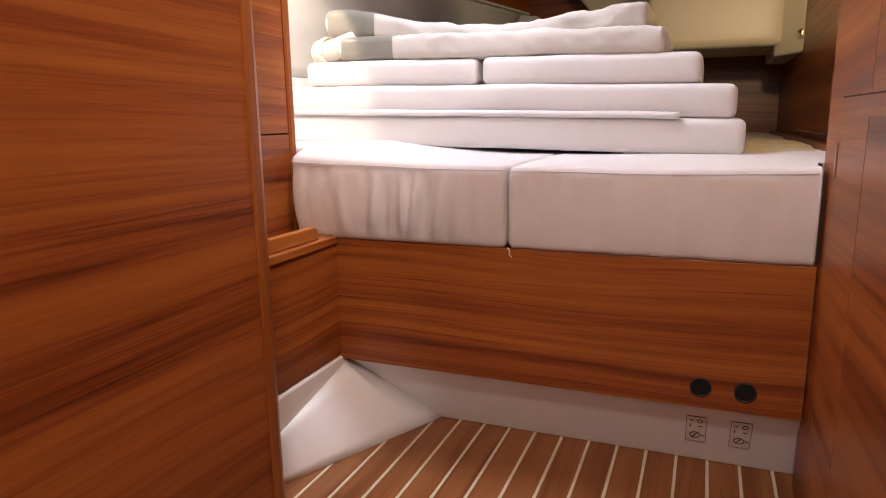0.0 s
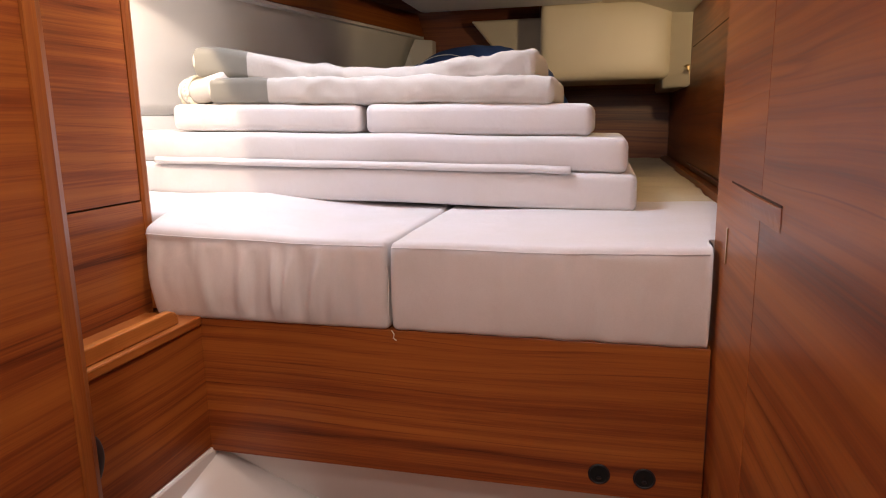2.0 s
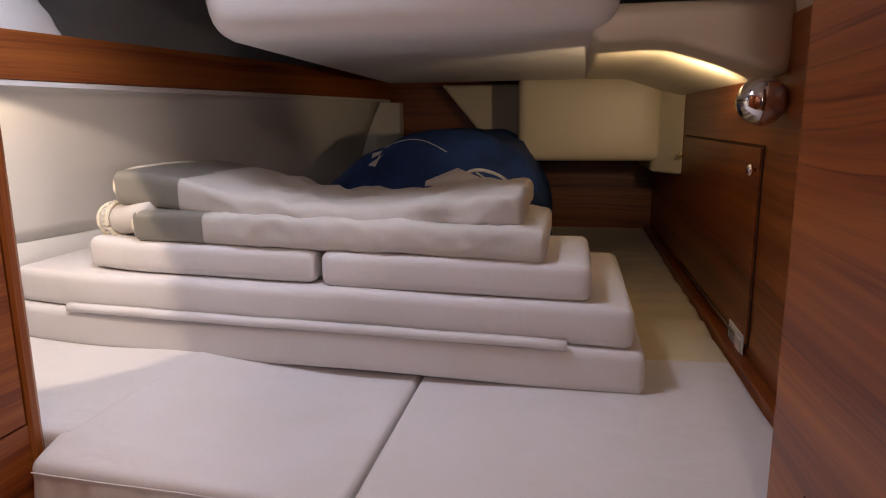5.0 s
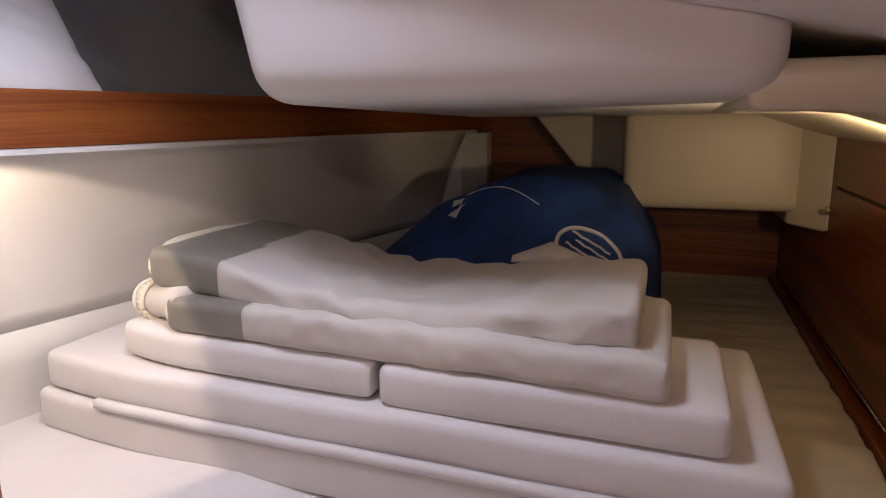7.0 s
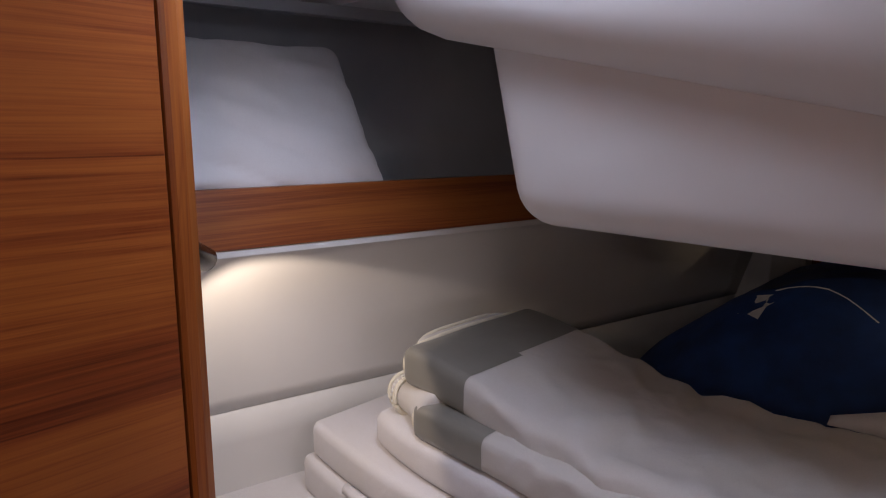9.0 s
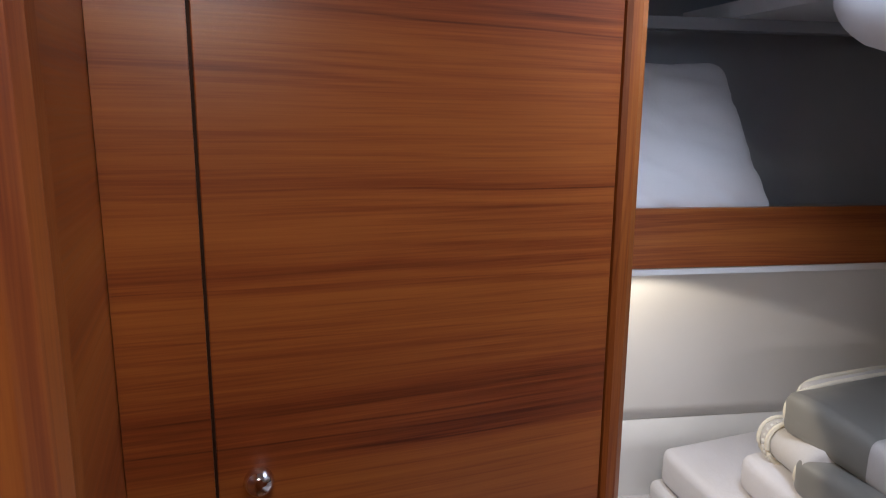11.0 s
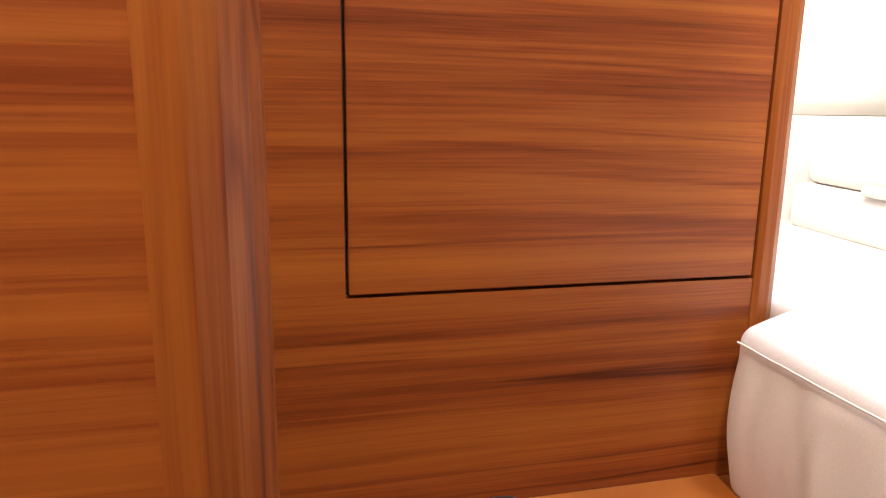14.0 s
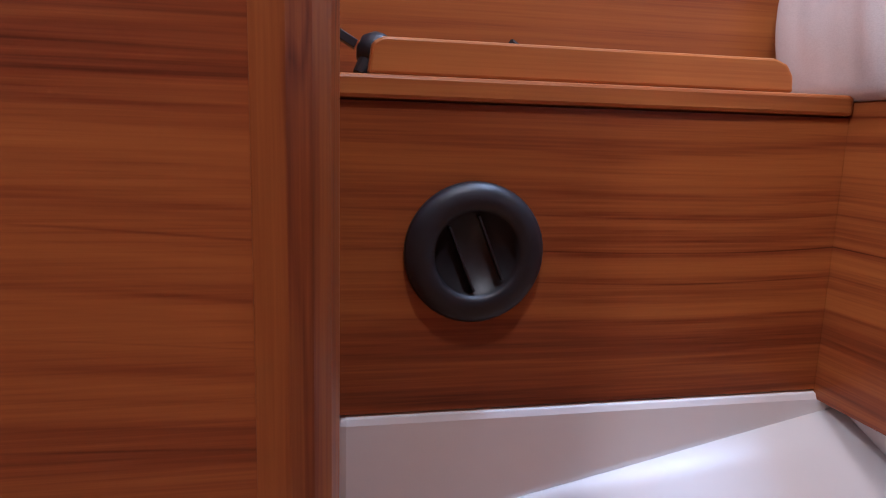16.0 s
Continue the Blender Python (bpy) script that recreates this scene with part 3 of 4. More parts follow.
cushion("white canvas berth cushion with a creased front, on the berth base", soft_box((-1.076, 1.390, 0.548), (-0.470, 2.6, 0.742), 0.016, 0.009, base_left), CANVAS, (-0.8, 1.9, 0.548),
        [front_seam(-1.066, -0.474, 0.731, base_left)])
cushion("white canvas berth cushion with a stained front, on the berth base", soft_box((-0.464, 1.390, 0.548), (0.335, 2.215, 0.742), 0.016, 0.010, base_right), CANVAS, (-0.1, 1.8, 0.548),
        [front_seam(-0.456, 0.200, 0.731, base_right), [(-0.467, 1.385 - 0.004 * math.sin(k * 0.4), 0.57 + 0.007 * k) for k in range(20)]])

cushion("white canvas berth cushion filling the berth beside the hull", soft_box((-1.845, 1.472, 0.548), (-0.95, 3.2, 0.7408), 0.016, 0.03, base_left), CANVAS, (-1.4, 2.2, 0.548))

cushion("cream berth mattress with puckered cloth at the foot end", soft_box((-0.464, 2.205, 0.548), (0.335, 4.44, 0.742), 0.018, 0.028, base_right), CREAM, (-0.1, 3.2, 0.548))

# loose thread at the joint
part("thread", tube([(-0.462, 1.384, 0.552), (-0.455, 1.380, 0.545), (-0.457, 1.380, 0.536), (-0.450, 1.381, 0.530)], 0.0015, 5), PIPING, None)
tagged(bpy.data.objects["thread"], "loose cream thread hanging between two berth cushions", "thread")


def stacked(seed, bow=0.0, sag=0.006):
    def shape(v):
        x, y, z = v
        z += lean(x) + sag * wave(x, y, 0, 2.5, seed)
        y += bow * max(0.0, -1.15 - x) ** 2 + 0.006 * wave(x, 0, z, 3.0, seed)
        return Vector((x, y, z))
    return shape


lowest = cushion("wide white canvas mattress section at the stack's bottom", soft_box((-1.685, 1.940, 0.751), (0.082, 2.72, 0.858), 0.022, 0.03, stacked(1.0, 0.12)), CANVAS, (-0.7, 2.4, 0.752))
cushion("wide white canvas mattress section with a softer edge", soft_box((-1.665, 1.955, 0.858), (0.055, 2.66, 0.958), 0.024, 0.03, stacked(4.0, 0.15)), CANVAS, (-0.7, 2.4, 0.86))
cushion("narrow white canvas cushion near the hull, on the stack", soft_box((-1.45, 1.995, 0.960), (-0.748, 2.50, 1.048), 0.026, 0.028, stacked(7.0, 0.5)), CANVAS, (-1.1, 2.3, 0.96))
cushion("narrow white canvas cushion beside its twin, on the stack", soft_box((-0.732, 1.985, 0.958), (-0.045, 2.42, 1.052), 0.026, 0.028, stacked(9.0)), CANVAS, (-0.4, 2.3, 0.96))

# zip flap lying over the joint of the two lowest mattresses
flap_rows = []
for k in range(41):
    x = -1.46 + 1.36 * k / 40
    y0 = 1.941 + 0.12 * max(0.0, -1.15 - x) ** 2
    z0 = 0.864 + lean(x) + 0.002 * wave(x, 0, 0, 6, 3)
    flap_rows.append([(x, y0 + 0.010, z0 + 0.013), (x, y0 - 0.004, z0 + 0.012), (x, y0 - 0.010, z0 + 0.004), (x, y0 - 0.009, z0 - 0.008)])
part("zip_flap", thick(sheet(flap_rows), 0.003), CANVAS, lowest, "white zip flap along the upper edge", True)

# ---- folded canvas covers on the stack ----


def crumple(seed, amount, tilt=0.0, sag=0.0):
    def shape(v):
        x, y, z = v
        f = max(0.0, min(1.0, (-0.2 - x) / 1.1))
        z += lean(x) + tilt * f * max(0.0, (z - 1.06) / 0.1)
        z -= sag * math.sin(math.pi * f) ** 1.5 * max(0.0, min(1.0, (z - 1.11) / 0.08))
        ridge = abs(wave(x * 1.3, y * 0.9, z, 5, seed))
        crease = abs(wave(x + 0.6 * y, 0.5 * y, 0.5 * z, 11, seed + 3))
        fold = max(0.0, 1 - 3.2 * abs(wave(x * 0.8 + 0.5 * y, y - 0.4 * x, 0.3 * z, 6.5, seed + 5)))
        small = max(0.0, 1 - 3.0 * abs(wave(x, y * 0.7 + 0.4 * x, z, 19, seed + 8)))
        g = 0.12 + 0.88 * max(0.0, min(1.0, (x + 1.16) / 0.22))
        z += g * (amount * (ridge - 0.25) - amount * 0.55 * crease + 0.32 * amount * fold + 0.0028 * small)
        y += g * amount * 0.9 * wave(x, z, 0, 8, seed + 1) - g * 0.25 * amount * max(0.0, 1 - 3 * abs(wave(x + 0.7 * z, z, 0, 10, seed + 2))) - g * 0.003 * small
        y += 0.02 * f
        return Vector((x, y, z))
    return shape


def cut(bm, keep):
    bmesh.ops.delete(bm, geom=[f for f in bm.faces if not keep(f.calc_center_median())], context="FACES")
    return bm


def folded(label, lo, hi, bound, shape, base, skew):
    t = thing("folded_canvas", base, label, "canvas cover", "folded canvas covers")
    edge = lambda c: bound - skew * (c.y - lo[1])
    part("cloth", cut(soft_box(lo, hi, 0.024, 0.011, shape), lambda c: c.x > edge(c)), CANVAS_OLD, t, "", True)
    part("window_strip", cut(soft_box([lo[0], lo[1] - 0.001, lo[2] - 0.001], [hi[0], hi[1] + 0.001, hi[2] + 0.001], 0.024, 0.014, shape), lambda c: c.x < edge(c) + 0.012), VINYL, t, "grey clear vinyl window strip", True)
    def loop(x, y0, y1, z0, z1):
        out = []
        for k in range(33):
            a = 2 * math.pi * k / 32
            c, d = math.cos(a), math.sin(a)
            out.append(shape(Vector((x, (y0 + y1) / 2 + (y1 - y0) / 2 * math.copysign(abs(c) ** 0.45, c), (z0 + z1) / 2 + (z1 - z0) / 2 * math.copysign(abs(d) ** 0.7, d)))))
        return out

    part("piping", tube(loop(lo[0] + 0.008, lo[1] + 0.008, hi[1] - 0.01, lo[2] + 0.003, hi[2] - 0.001), 0.0065, 8), PIPING, t, "cream piped edge", True)
    i_lo, i_hi = (lo[0] - 0.040, lo[1] + 0.085, lo[2] + 0.010), (lo[0] + 0.03, hi[1] - 0.07, hi[2] - 0.004)
    part("inner_layer", soft_box(i_lo, i_hi, 0.02, 0.02, shape), CANVAS_OLD, t, "cream inner fold showing at the end", True)
    part("inner_piping", tube(loop(i_lo[0] + 0.006, i_lo[1] + 0.006, i_hi[1] - 0.006, i_lo[2] + 0.004, i_hi[2] - 0.001), 0.006, 8), PIPING, t, "cream piped edge", True)
    return t


low_fold = crumple(2.0, 0.008, 0.0)
top_fold = crumple(6.0, 0.022, 0.014, 0.064)
folded("folded white canvas cover with a grey vinyl end, under another", (-1.285, 1.990, 1.048), (-0.155, 2.46, 1.132), -1.075, low_fold, (-0.7, 2.2, 1.05), 0.0)
folded("crumpled white canvas cover with a grey vinyl end, on the stack", (-1.365, 2.035, 1.128), (-0.215, 2.52, 1.214), -1.165, top_fold, (-0.7, 2.3, 1.13), 0.05)

inner = thing("rolled_canvas_end", (-1.36, 2.15, 1.07), "rolled cream canvas end with a white zip and piping", "canvas cover")
m_inner = Matrix.Translation((-1.425, 2.13, 1.118)) @ Euler((0, radians(84), radians(-24))).to_matrix().to_4x4()
part("roll", lathe([(0.030, 0.0), (0.046, 0.004), (0.048, 0.02), (0.044, 0.06), (0.042, 0.11), (0.044, 0.20), (0.03, 0.205)], m_inner, 24), CANVAS_OLD, inner, "", True)
part("piping", tube([m_inner @ Vector((0.049 * math.cos(a), 0.049 * math.sin(a), 0.006)) for a in [2 * math.pi * k / 28 for k in range(29)]], 0.005, 8), PIPING, inner, "cream piped edge", True)
part("zip", merge(tube([m_inner @ Vector((0.050 * math.cos(a), 0.050 * math.sin(a), 0.055)) for a in [2 * math.pi * k / 28 for k in range(29)]], 0.006, 6)), PIPING, inner, "white zip tape")
for k in range(26):
    a = 2 * math.pi * k / 26
    mm = m_inner @ Matrix.Rotation(a, 4, "Z") @ Matrix.Translation((0.055, 0, 0.048))
    tooth = box((-0.003, -0.0028, -0.005), (0.003, 0.0028, 0.005))
    bmesh.ops.transform(tooth, matrix=mm, verts=tooth.verts)
    part("zip_tooth", tooth, IVORY, inner)
peak = sheet([[(-0.565 + 0.035 * k, 2.50 + 0.006 * math.sin(k), 1.19), (-0.565 + 0.035 * k, 2.52, 1.200 + 0.045 * max(0, 1 - abs(k - 3) / 3.2)), (-0.565 + 0.035 * k, 2.56, 1.19)] for k in range(8)])
tagged(part("canvas_corner", thick(peak, 0.005), CANVAS_OLD, None, "", True), "folded canvas corner standing up behind the cover", "canvas cover")

# ---- blue bag ----
from mathutils.bvhtree import BVHTree


def bag_top(x):
    pts = [(-1.40, 0.88), (-1.28, 1.02), (-1.02, 1.235), (-0.80, 1.332), (-0.66, 1.350), (-0.44, 1.335), (-0.30, 1.27), (-0.215, 1.10), (-0.15, 0.9)]
    for (x0, z0), (x1, z1) in zip(pts, pts[1:]):
        if x <= x1:
            break
    return z0 + (z1 - z0) * (x - x0) / (x1 - x0)


def bag_shape(v):
    x, y, z = v
    f = (z - 0.745) / 0.675
    z = 0.745 + f * (bag_top(x) - 0.745)
    if y < 3.3:
        y += (3.3 - y) / 0.6 * 0.50 * f ** 1.3
    n = 0.016 * wave(x, y, z, 4, 5) + 0.010 * abs(wave(x, y, z, 9, 2)) + 0.006 * wave(x, y, z, 20, 3)
    return Vector((x + n, y - n * 1.2, z + n))


bag = thing("sail_bag", (-0.75, 3.3, 0.745), "large slumped blue sail bag with white prints, on the berth", "bag")
bag_bm = soft_box((-1.36, 2.70, 0.745), (-0.19, 3.95, 1.42), 0.14, 0.03, bag_shape)
bag_tree = BVHTree.FromBMesh(bag_bm)


def on_bag(p, lift=0.004):
    q, n, _, _ = bag_tree.ray_cast(Vector((p[0], 2.2, p[2])), Vector((0, 1, 0)))
    if q is None:
        q, n, _, _ = bag_tree.find_nearest(Vector(p))
    n = n if n.dot(Vector((0, -1, 0.8))) > 0 else -n
    return q + n * lift


def patch(outline, lift=0.004):
    b = bmesh.new()
    b.faces.new([b.verts.new(on_bag(p, lift)) for p in outline])
    return b


def stroke(points, r, lift=0.003):
    return tube([on_bag(p, lift) for p in points], r, 6)


part("bag_body", bag_bm, BLUE, bag, "", True)


def print_point(u, w, lean=-0.50):
    """A point of the round print: u along its long axis, w across it."""
    return (-0.415 + u * math.cos(lean) - w * math.sin(lean), 2.2, 1.118 + u * math.sin(lean) + w * math.cos(lean))


part("ring_print", stroke([print_point(0.118 * math.cos(2 * math.pi * k / 40), 0.066 * math.sin(2 * math.pi * k / 40)) for k in range(41)], 0.0075), PRINT, bag, "white ring print")
for w, u0, u1 in ((0.034, -0.085, 0.060), (0.016, -0.060, 0.085), (-0.004, -0.085, 0.020), (-0.022, -0.050, 0.080), (-0.040, -0.060, 0.045)):
    part("print_bar", stroke([print_point(u0 + (u1 - u0) * k / 8, w + 0.0012 * math.sin(2.4 * k)) for k in range(9)], 0.0045), PRINT, bag, "white bar print")
wing = [(-1.030, 1.190), (-1.005, 1.228), (-0.955, 1.256), (-0.900, 1.270), (-0.850, 1.272), (-0.882, 1.258), (-0.903, 1.240), (-0.912, 1.206), (-0.950, 1.210), (-0.985, 1.204)]
part("wing_print", patch([(x, 2.2, z) for x, z in wing], 0.010), PRINT, bag, "white wing-shaped print")
part("cord", stroke([(-0.90 + 0.03 * k, 3.2, 1.262 + 0.055 * math.sin(math.pi * (0.10 + k / 11.5))) for k in range(11)], 0.0022, 0.005), PRINT, bag, "thin white cord")

# ---- port reading lamp ----
rl = thing("reading_lamp", (-1.42, 1.60, 1.55), "small dark chrome reading lamp under the rail", "lamp", "reading lamps")
part("barrel", lathe([(0.014, 0.0), (0.022, 0.004), (0.024, 0.02), (0.024, 0.115), (0.0215, 0.12), (0.019, 0.112)], look((-1.385, 1.545, 1.575), (-1.505, 1.70, 1.485)) @ Matrix.Rotation(math.pi, 4, "X"), 28), plain("dark_chrome", (0.10, 0.09, 0.085), 0.22, metal=0.9), rl, "", True)
part("stem", rod((-1.385, 1.545, 1.575), (-1.36, 1.47, 1.60), 0.008), CHROME, rl)
part("mount", rod((-1.36, 1.462, 1.60), (-1.36, 1.475, 1.60), 0.026, bevel=0.003), CHROME, rl, "chrome wall plate")

structure("berth_batten", box((0.336, 1.46, 0.60), (0.3715, 4.45, 0.770), 0.004), TEAK_BACK, "dark teak batten along the berth", "trim")

# ---- starboard side of the berth ----
rk = thing("berth_locker", (0.37, 2.8, 0.8), "dark teak locker flap along the berth with a bottom hinge", "locker")
# a dark sheet behind the flap paints the shade of its gap
part("gap", box((0.3685, 2.205, 0.795), (0.3715, 3.372, 1.326)), GAP_SHADE, rk, "dark sheet round the flap for the shade in its gap")
flapdoor = part("door", box((0.3640, 2.213, 0.802), (0.3712, 3.364, 1.318), 0.0015), TEAK_BACK, rk)
part("knob", lathe([(0.006, 0), (0.006, 0.006), (0.015, 0.009), (0.016, 0.014), (0.012, 0.020), (0.004, 0.022)], Matrix.Translation((0.364, 2.246, 1.262)) @ Euler((0, radians(-90), 0)).to_matrix().to_4x4(), 24), CHROME, flapdoor, "chrome push knob", True)
part("hinge", merge(*[rod((0.362, 2.30 + 0.035 * k, 0.797), (0.362, 2.328 + 0.035 * k, 0.797), 0.004, sides=8) for k in range(28)]), CHROME, rk, "narrow metal piano hinge")
latch = thing("hook_latch", (0.36, 3.37, 1.23), "small brass hook latch on the moulded flank", "latch")
BRASS = plain("aged_brass", (0.55, 0.42, 0.22), 0.3, metal=1.0)
part("plate", box((0.352, 3.40, 1.222), (0.363, 3.425, 1.250), 0.002), BRASS, latch)
part("hook", tube([(0.350, 3.41, 1.236), (0.338, 3.38, 1.240), (0.338, 3.33, 1.240), (0.346, 3.31, 1.240)], 0.005, 8), BRASS, latch)

sk = thing("wall_socket", (0.368, 2.30, 0.785), "ivory double socket plate on the berth panel", "socket")
part("plate", box((0.361, 2.222, 0.748), (0.3635, 2.385, 0.822), 0.001), IVORY, sk)
part("socket_hole", box((0.3598, 2.315, 0.765), (0.3612, 2.365, 0.805)), plain("grey_plastic", (0.35, 0.34, 0.32), 0.5), sk, "grey socket insert")
part("rocker", box((0.3575, 2.240, 0.765), (0.3612, 2.290, 0.805), 0.001), IVORY, sk, "ivory rocker switch")

cl = thing("globe_lamp", (0.37, 2.10, 1.41), "round polished chrome reading lamp on the berth panel", "lamp", "reading lamps")
part("globe", lathe([(0.004, -0.056), (0.024, -0.051), (0.042, -0.037), (0.053, -0.018), (0.056, 0.0), (0.053, 0.018), (0.042, 0.037), (0.024, 0.051), (0.004, 0.056)], look((0.322, 2.08, 1.432), (0.12, 1.93, 1.33)) @ Matrix.Rotation(math.pi, 4, "X"), 36), CHROME, cl, "", True)
part("wall_plate", rod((0.371, 2.095, 1.438), (0.362, 2.095, 1.438), 0.03, bevel=0.003), CHROME, cl)
part("stem", rod((0.366, 2.095, 1.438), (0.335, 2.085, 1.434), 0.009), CHROME, cl)

# ---- hot-air outlet on the shelf box ----
vent = thing("air_outlet", (BOXX, 0.968, 0.380), "round black plastic hot-air outlet on the teak panel", "air vent")
mv = Matrix.Translation((BOXX, 0.968, 0.380)) @ Euler((0, radians(90), 0)).to_matrix().to_4x4()
part("ring", lathe([(0.0735, 0.0), (0.0735, 0.006), (0.071, 0.011), (0.064, 0.016), (0.050, 0.0175), (0.044, 0.014), (0.043, 0.004)], mv, 48), BLACK, vent, "", True)
# flat black disc; the throat's depth is only painted shade
part("throat", lathe([(0.0435, 0.001), (0.0435, 0.003), (0.02, 0.003)], mv, 32), CAVITY_SHADE, vent, "black disc painted as shade in the throat")
for s in (-0.016, 0.016):
    slat = box((-0.0012, -0.036, 0.004), (0.0012, 0.036, 0.0135), 0.0005)
    bmesh.ops.transform(slat, matrix=mv @ Matrix.Rotation(radians(112), 4, "Z") @ Matrix.Translation((s, 0, 0)) , verts=slat.verts)
    part("slat", slat, BLACK, vent)

# ---- plugs lying behind the fiddle ----
plug = thing("cable_plug", (-1.0, 0.86, 0.556), "black cable plug with a flat lead, on the shelf", "plug", "cable plugs")
part("head", lathe([(0.006, 0.0), (0.016, 0.004), (0.020, 0.014), (0.019, 0.026), (0.012, 0.034), (0.004, 0.037)], look((-1.000, 0.862, 0.565), (-1.02, 0.89, 0.63)) @ Matrix.Rotation(math.pi, 4, "X"), 20), BLACK, plug, "", True)
part("collar", rod((-0.996, 0.853, 0.556), (-1.000, 0.864, 0.574), 0.009, 0.012), BLACK, plug)
part("lead", prism([(0.776, 0.622), (0.846, 0.582), (0.850, 0.590), (0.780, 0.631)], "x", -1.006, -0.992, 0.001), BLACK, plug, "flat black lead")
plug2 = thing("cable_plug", (-1.05, 1.07, 0.556), "black cable plug half hidden behind the fiddle", "plug", "cable plugs")
part("head", lathe([(0.006, 0.0), (0.014, 0.004), (0.017, 0.02), (0.014, 0.045), (0.005, 0.05)], look((-1.05, 1.095, 0.578), (-1.05, 1.03, 0.590)) @ Matrix.Rotation(math.pi, 4, "X"), 20), BLACK, plug2, "", True)
part("lead", tube([(-1.05, 1.050, 0.585), (-1.05, 1.036, 0.598), (-1.045, 1.024, 0.604)], 0.004, 6), BLACK, plug2)

# ---- valve holes and labels in the berth front ----
for x in (0.0, 0.095):
    hole = thing("valve_hole", (x, FRONT, 0.247), "round black valve hole with a thin rim", "hole", "valve holes")
    mh = Matrix.Translation((x, FRONT, 0.247)) @ Euler((radians(90), 0, 0)).to_matrix().to_4x4()
    part("rim", lathe([(0.0235, 0.0), (0.0235, 0.003), (0.0205, 0.004), (0.0195, 0.001)], mh, 32), BLACK, hole, "", True)
    # flat black disc in place of the hole's shaded inside
    part("cavity", lathe([(0.0195, 0.0005), (0.0195, 0.0022), (0.01, 0.0022)], mh, 24), CAVITY_SHADE, hole, "black disc painted as shade in the hole")
    part("pin", rod((x, FRONT - 0.002, 0.240), (x, FRONT - 0.006, 0.238), 0.005), BLACK, hole)


def on_toe(x, z, lift):
    y = 1.435 + (0.178 - z) / 0.178 * 0.093
    n = Vector((0, -0.887, -0.463))
    return Vector((x, y, z)) + n * lift


def toe_bar(x0, z0, x1, z1, w, lift=0.0016):
    b = bmesh.new()
    d = Vector((x1 - x0, z1 - z0))
    p = Vector((-d.y, d.x)).normalized() * w / 2
    quad = [on_toe(x, z, lift) for x, z in ((x0 + p.x, z0 + p.y), (x1 + p.x, z1 + p.y), (x1 - p.x, z1 - p.y), (x0 - p.x, z0 - p.y))]
    b.faces.new([b.verts.new(q) for q in quad])
    return thick(b, 0.0006)


for cx in (-0.003, 0.097):
    lab = thing("valve_label", on_toe(cx, 0.11, 0.0), "white instruction label with small black symbols", "label", "valve labels")
    part("backing", toe_bar(cx, 0.067, cx, 0.157, 0.046, 0.0008), IVORY, lab)
    marks = [toe_bar(cx - 0.020, 0.153, cx + 0.020, 0.153, 0.003), toe_bar(cx - 0.015, 0.139, cx - 0.007, 0.139, 0.003), toe_bar(cx - 0.014, 0.117, cx - 0.014, 0.127, 0.003), toe_bar(cx + 0.004, 0.120, cx + 0.014, 0.120, 0.003)]
    marks += [toe_bar(cx + 0.008 + 0.006 * math.cos(a), 0.138 + 0.006 * math.sin(a), cx + 0.008 + 0.006 * math.cos(a + 0.9), 0.138 + 0.006 * math.sin(a + 0.9), 0.0025) for a in [k * 0.9 for k in range(7)]]
    marks += [toe_bar(cx - 0.002 + 0.012 * math.cos(a), 0.090 + 0.010 * math.sin(a), cx - 0.002 + 0.012 * math.cos(a + 0.7), 0.090 + 0.010 * math.sin(a + 0.7), 0.0025) for a in [k * 0.7 for k in range(9)]]
    marks += [toe_bar(cx - 0.008, 0.083, cx + 0.003, 0.097, 0.0025), toe_bar(cx + 0.013, 0.090, cx + 0.019, 0.090, 0.003)]
    for (a, b) in (((-0.023, 0.067), (0.023, 0.067)), ((-0.023, 0.157), (-0.023, 0.067)), ((0.023, 0.157), (0.023, 0.067))):
        marks.append(toe_bar(cx + a[0], a[1], cx + b[0], b[1], 0.0012))
    part("symbols", merge(*marks), INK, lab, "small black symbols")

# ---- small hatch in the starboard panel ----
hatch = thing("panel_hatch", (RIGHT, 1.13, 0.25), "flush teak hatch in the passage panel, top gap painted dark", "hatch")
# no groove is cut: a dark strip on the panel paints its shadow
part("gap", box((RIGHT - 0.0008, 0.956, 0.8955), (RIGHT + 0.002, 1.304, 0.8985)), GAP_SHADE, hatch, "dark strip painted as shadow in the gap")
lip_bm = bmesh.new()
proud = lambda y: 0.0008 + 0.0045 * math.sin(math.pi * ((1.304 - y) / 0.348) ** 1.6)
lip_rows = [[lip_bm.verts.new(q) for q in ((RIGHT - 0.0002, y, 0.895), (RIGHT - proud(y), y, 0.895), (RIGHT - proud(y) * 0.8, y, 0.888), (RIGHT - 0.0002, y, 0.862))] for y in [1.304 - 0.348 * k / 12 for k in range(13)]]
for p, q in zip(lip_rows, lip_rows[1:]):
    for k in range(4):
        lip_bm.faces.new((p[k], p[(k + 1) % 4], q[(k + 1) % 4], q[k]))
lip_bm.faces.new(lip_rows[0])
lip_bm.faces.new(lip_rows[-1][::-1])
part("lip", lip_bm, TEAK_Y, hatch, "teak finger lip under the gap")
for z0 in (0.745, 0.215):
    part("hinge", box((RIGHT - 0.002, 1.312, z0), (RIGHT - 0.0004, 1.322, z0 + 0.066)), BRASS, hatch, "narrow brass hinge")

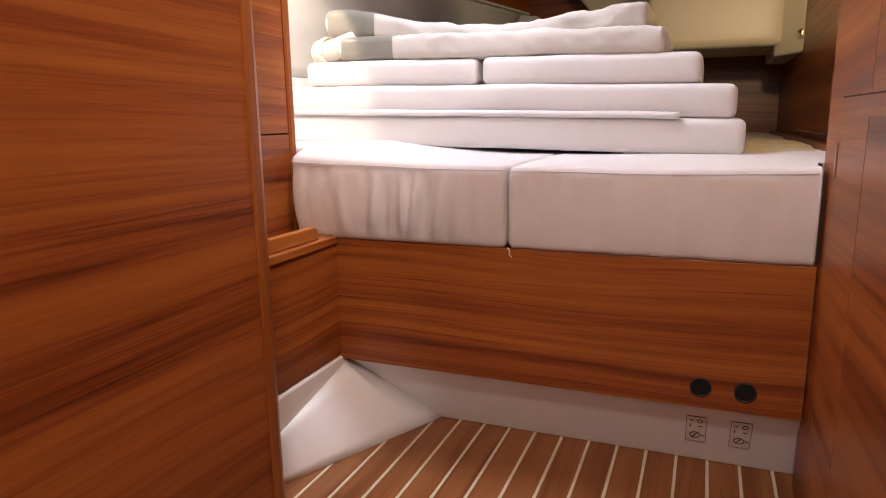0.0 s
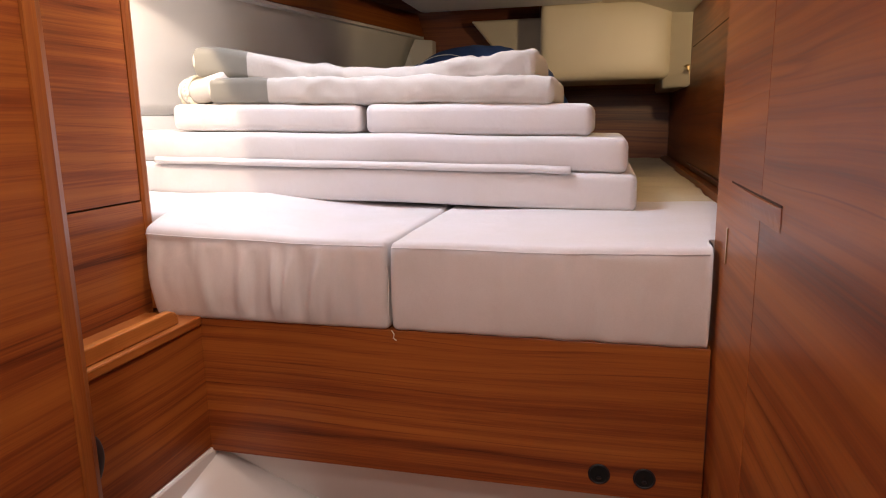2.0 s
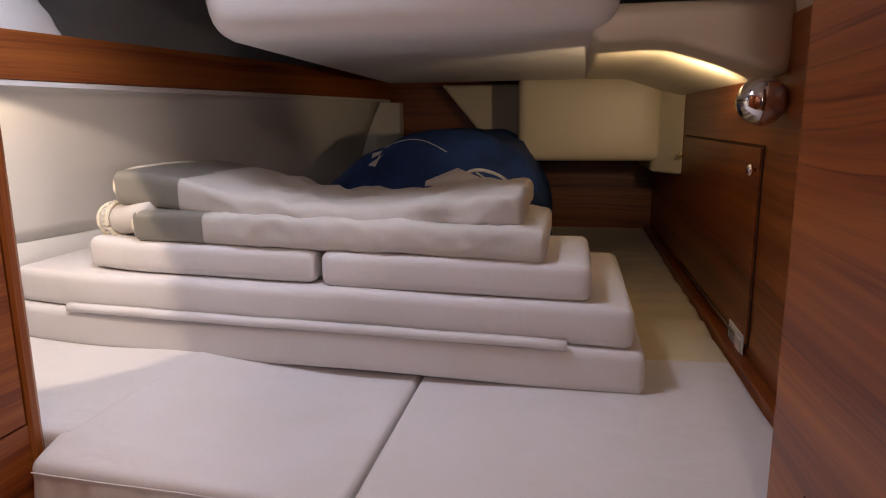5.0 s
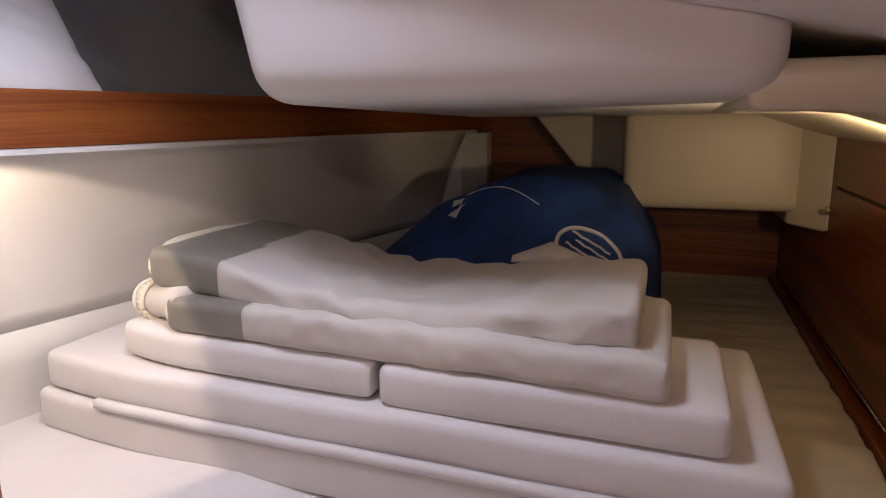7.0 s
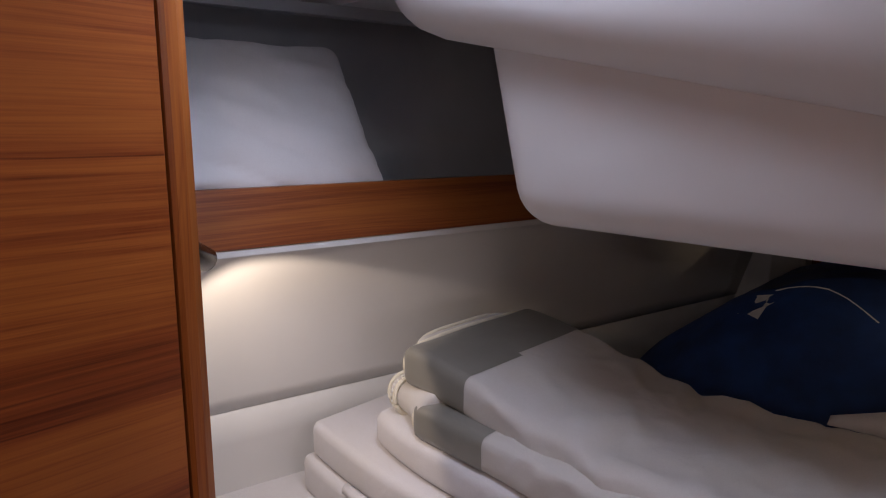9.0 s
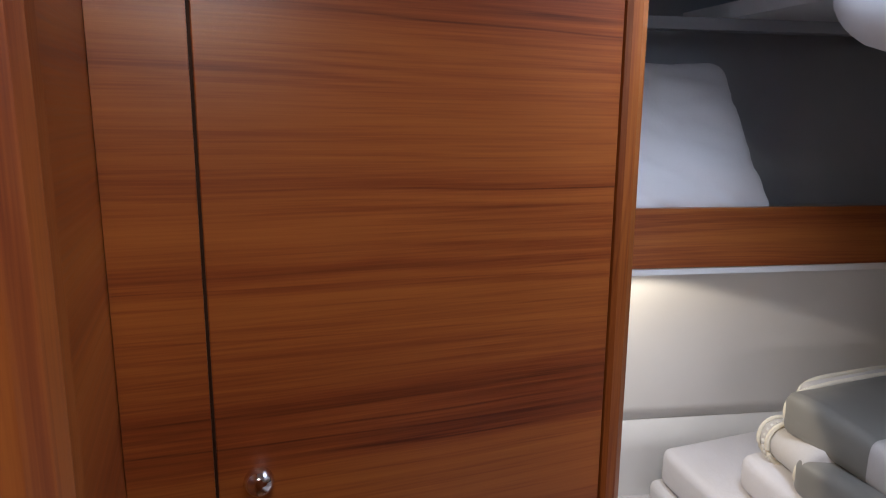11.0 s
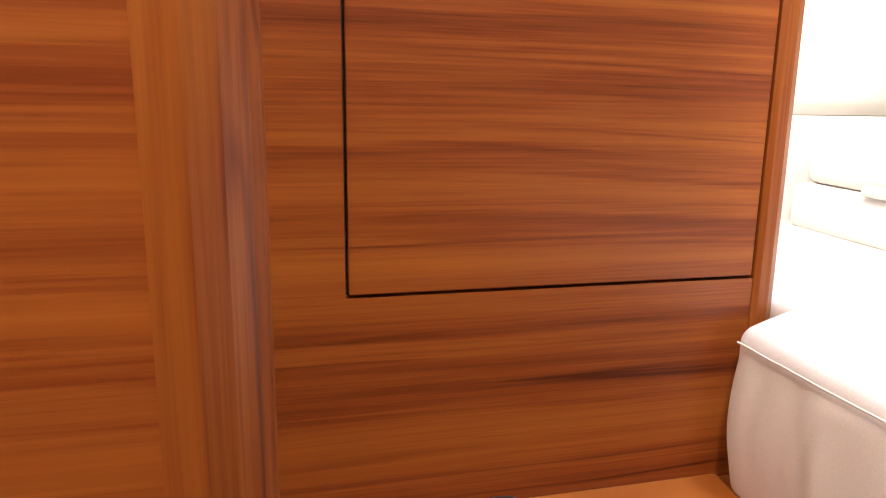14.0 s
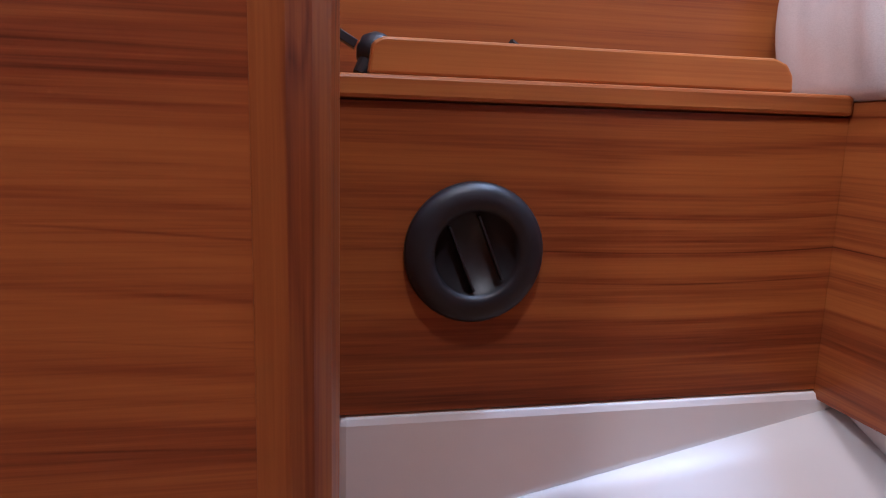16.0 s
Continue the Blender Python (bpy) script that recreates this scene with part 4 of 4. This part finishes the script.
# ---- deck hatch frame above ----
dh = thing("deck_hatch", (HATCH_X, HATCH_Y, CEIL), "white framed deck hatch in the headliner", "hatch")
for lo, hi in (((hx0 - 0.02, hy0 - 0.02), (hx0, hy1 + 0.02)), ((hx1, hy0 - 0.02), (hx1 + 0.02, hy1 + 0.02)), ((hx0 + 0.001, hy0 - 0.02), (hx1 - 0.001, hy0)), ((hx0 + 0.001, hy1), (hx1 - 0.001, hy1 + 0.02))):
    part("frame_bar", box((*lo, CEIL - 0.018), (*hi, CEIL - 0.001), 0.003), GEL, dh)
    # unseen shaft walls, added to keep the daylight off the canvas covers
    part("shaft_side", box((*lo, CEIL + 0.041), (*hi, CEIL + SHAFT + 0.02)), GEL, dh)



# body for the added fill lights; both lamps stay out of view
def fill_lamp(x, y, r, label):
    m = Matrix.Translation((x, y, CEIL - 0.001))
    t = thing("fill_lamp", (x, y, CEIL), label, "lamp", "ceiling lamps")
    part("rim", lathe([(r, 0.0), (r, -0.012), (r - 0.01, -0.016), (r - 0.01, -0.004)], m, 32), GEL, t, "", True)
    part("diffuser", lathe([(r - 0.012, -0.004), (r - 0.012, -0.008), (0.02, -0.010)], m, 32), GLOW, t, "glowing diffuser")


fill_lamp(PASSAGE_X, PASSAGE_Y, 0.11, "small round white lamp added in the passage ceiling, unseen")
# invented fitting for the locker door's fill spot
fill_lamp(LAMP_X, LAMP_Y, 0.07, "small round white spot lamp added to light the locker, unseen")

# ---- cabin sole of teak planks and pale strips ----
sole_floor = structure("floor", box((-1.2, -1.28, -0.030), (0.5, 1.545, -0.0125)), GAP_SHADE, "teak and holly cabin sole", "floor")
SLANT, PITCH = 0.0, 0.0748


def board(x0, w, top):
    """A long board; x0 is its left edge at the berth."""
    y0, y1 = (-1.25 if x0 > LEFT - 0.03 else 0.83), 1.54
    skew = lambda x, y: x + SLANT * (y - 1.52)
    return [(skew(x0, y0), y0), (skew(x0 + w, y0), y0), (skew(x0 + w, y1), y1), (skew(x0, y1), y1)], top


for k in range(-9, 9):
    x0 = -0.420 + PITCH * k
    o, top = board(x0 + 0.0045, PITCH - 0.009, 0.0)
    part("plank", prism(o, "z", -0.012, 0.0, 0.0008, 1), TEAK_FLOOR, sole_floor)
    o, top = board(x0 - 0.0038, 0.0076, 0.0)
    part("strip", prism(o, "z", -0.012, -0.0006), HOLLY, sole_floor, "pale holly strip")
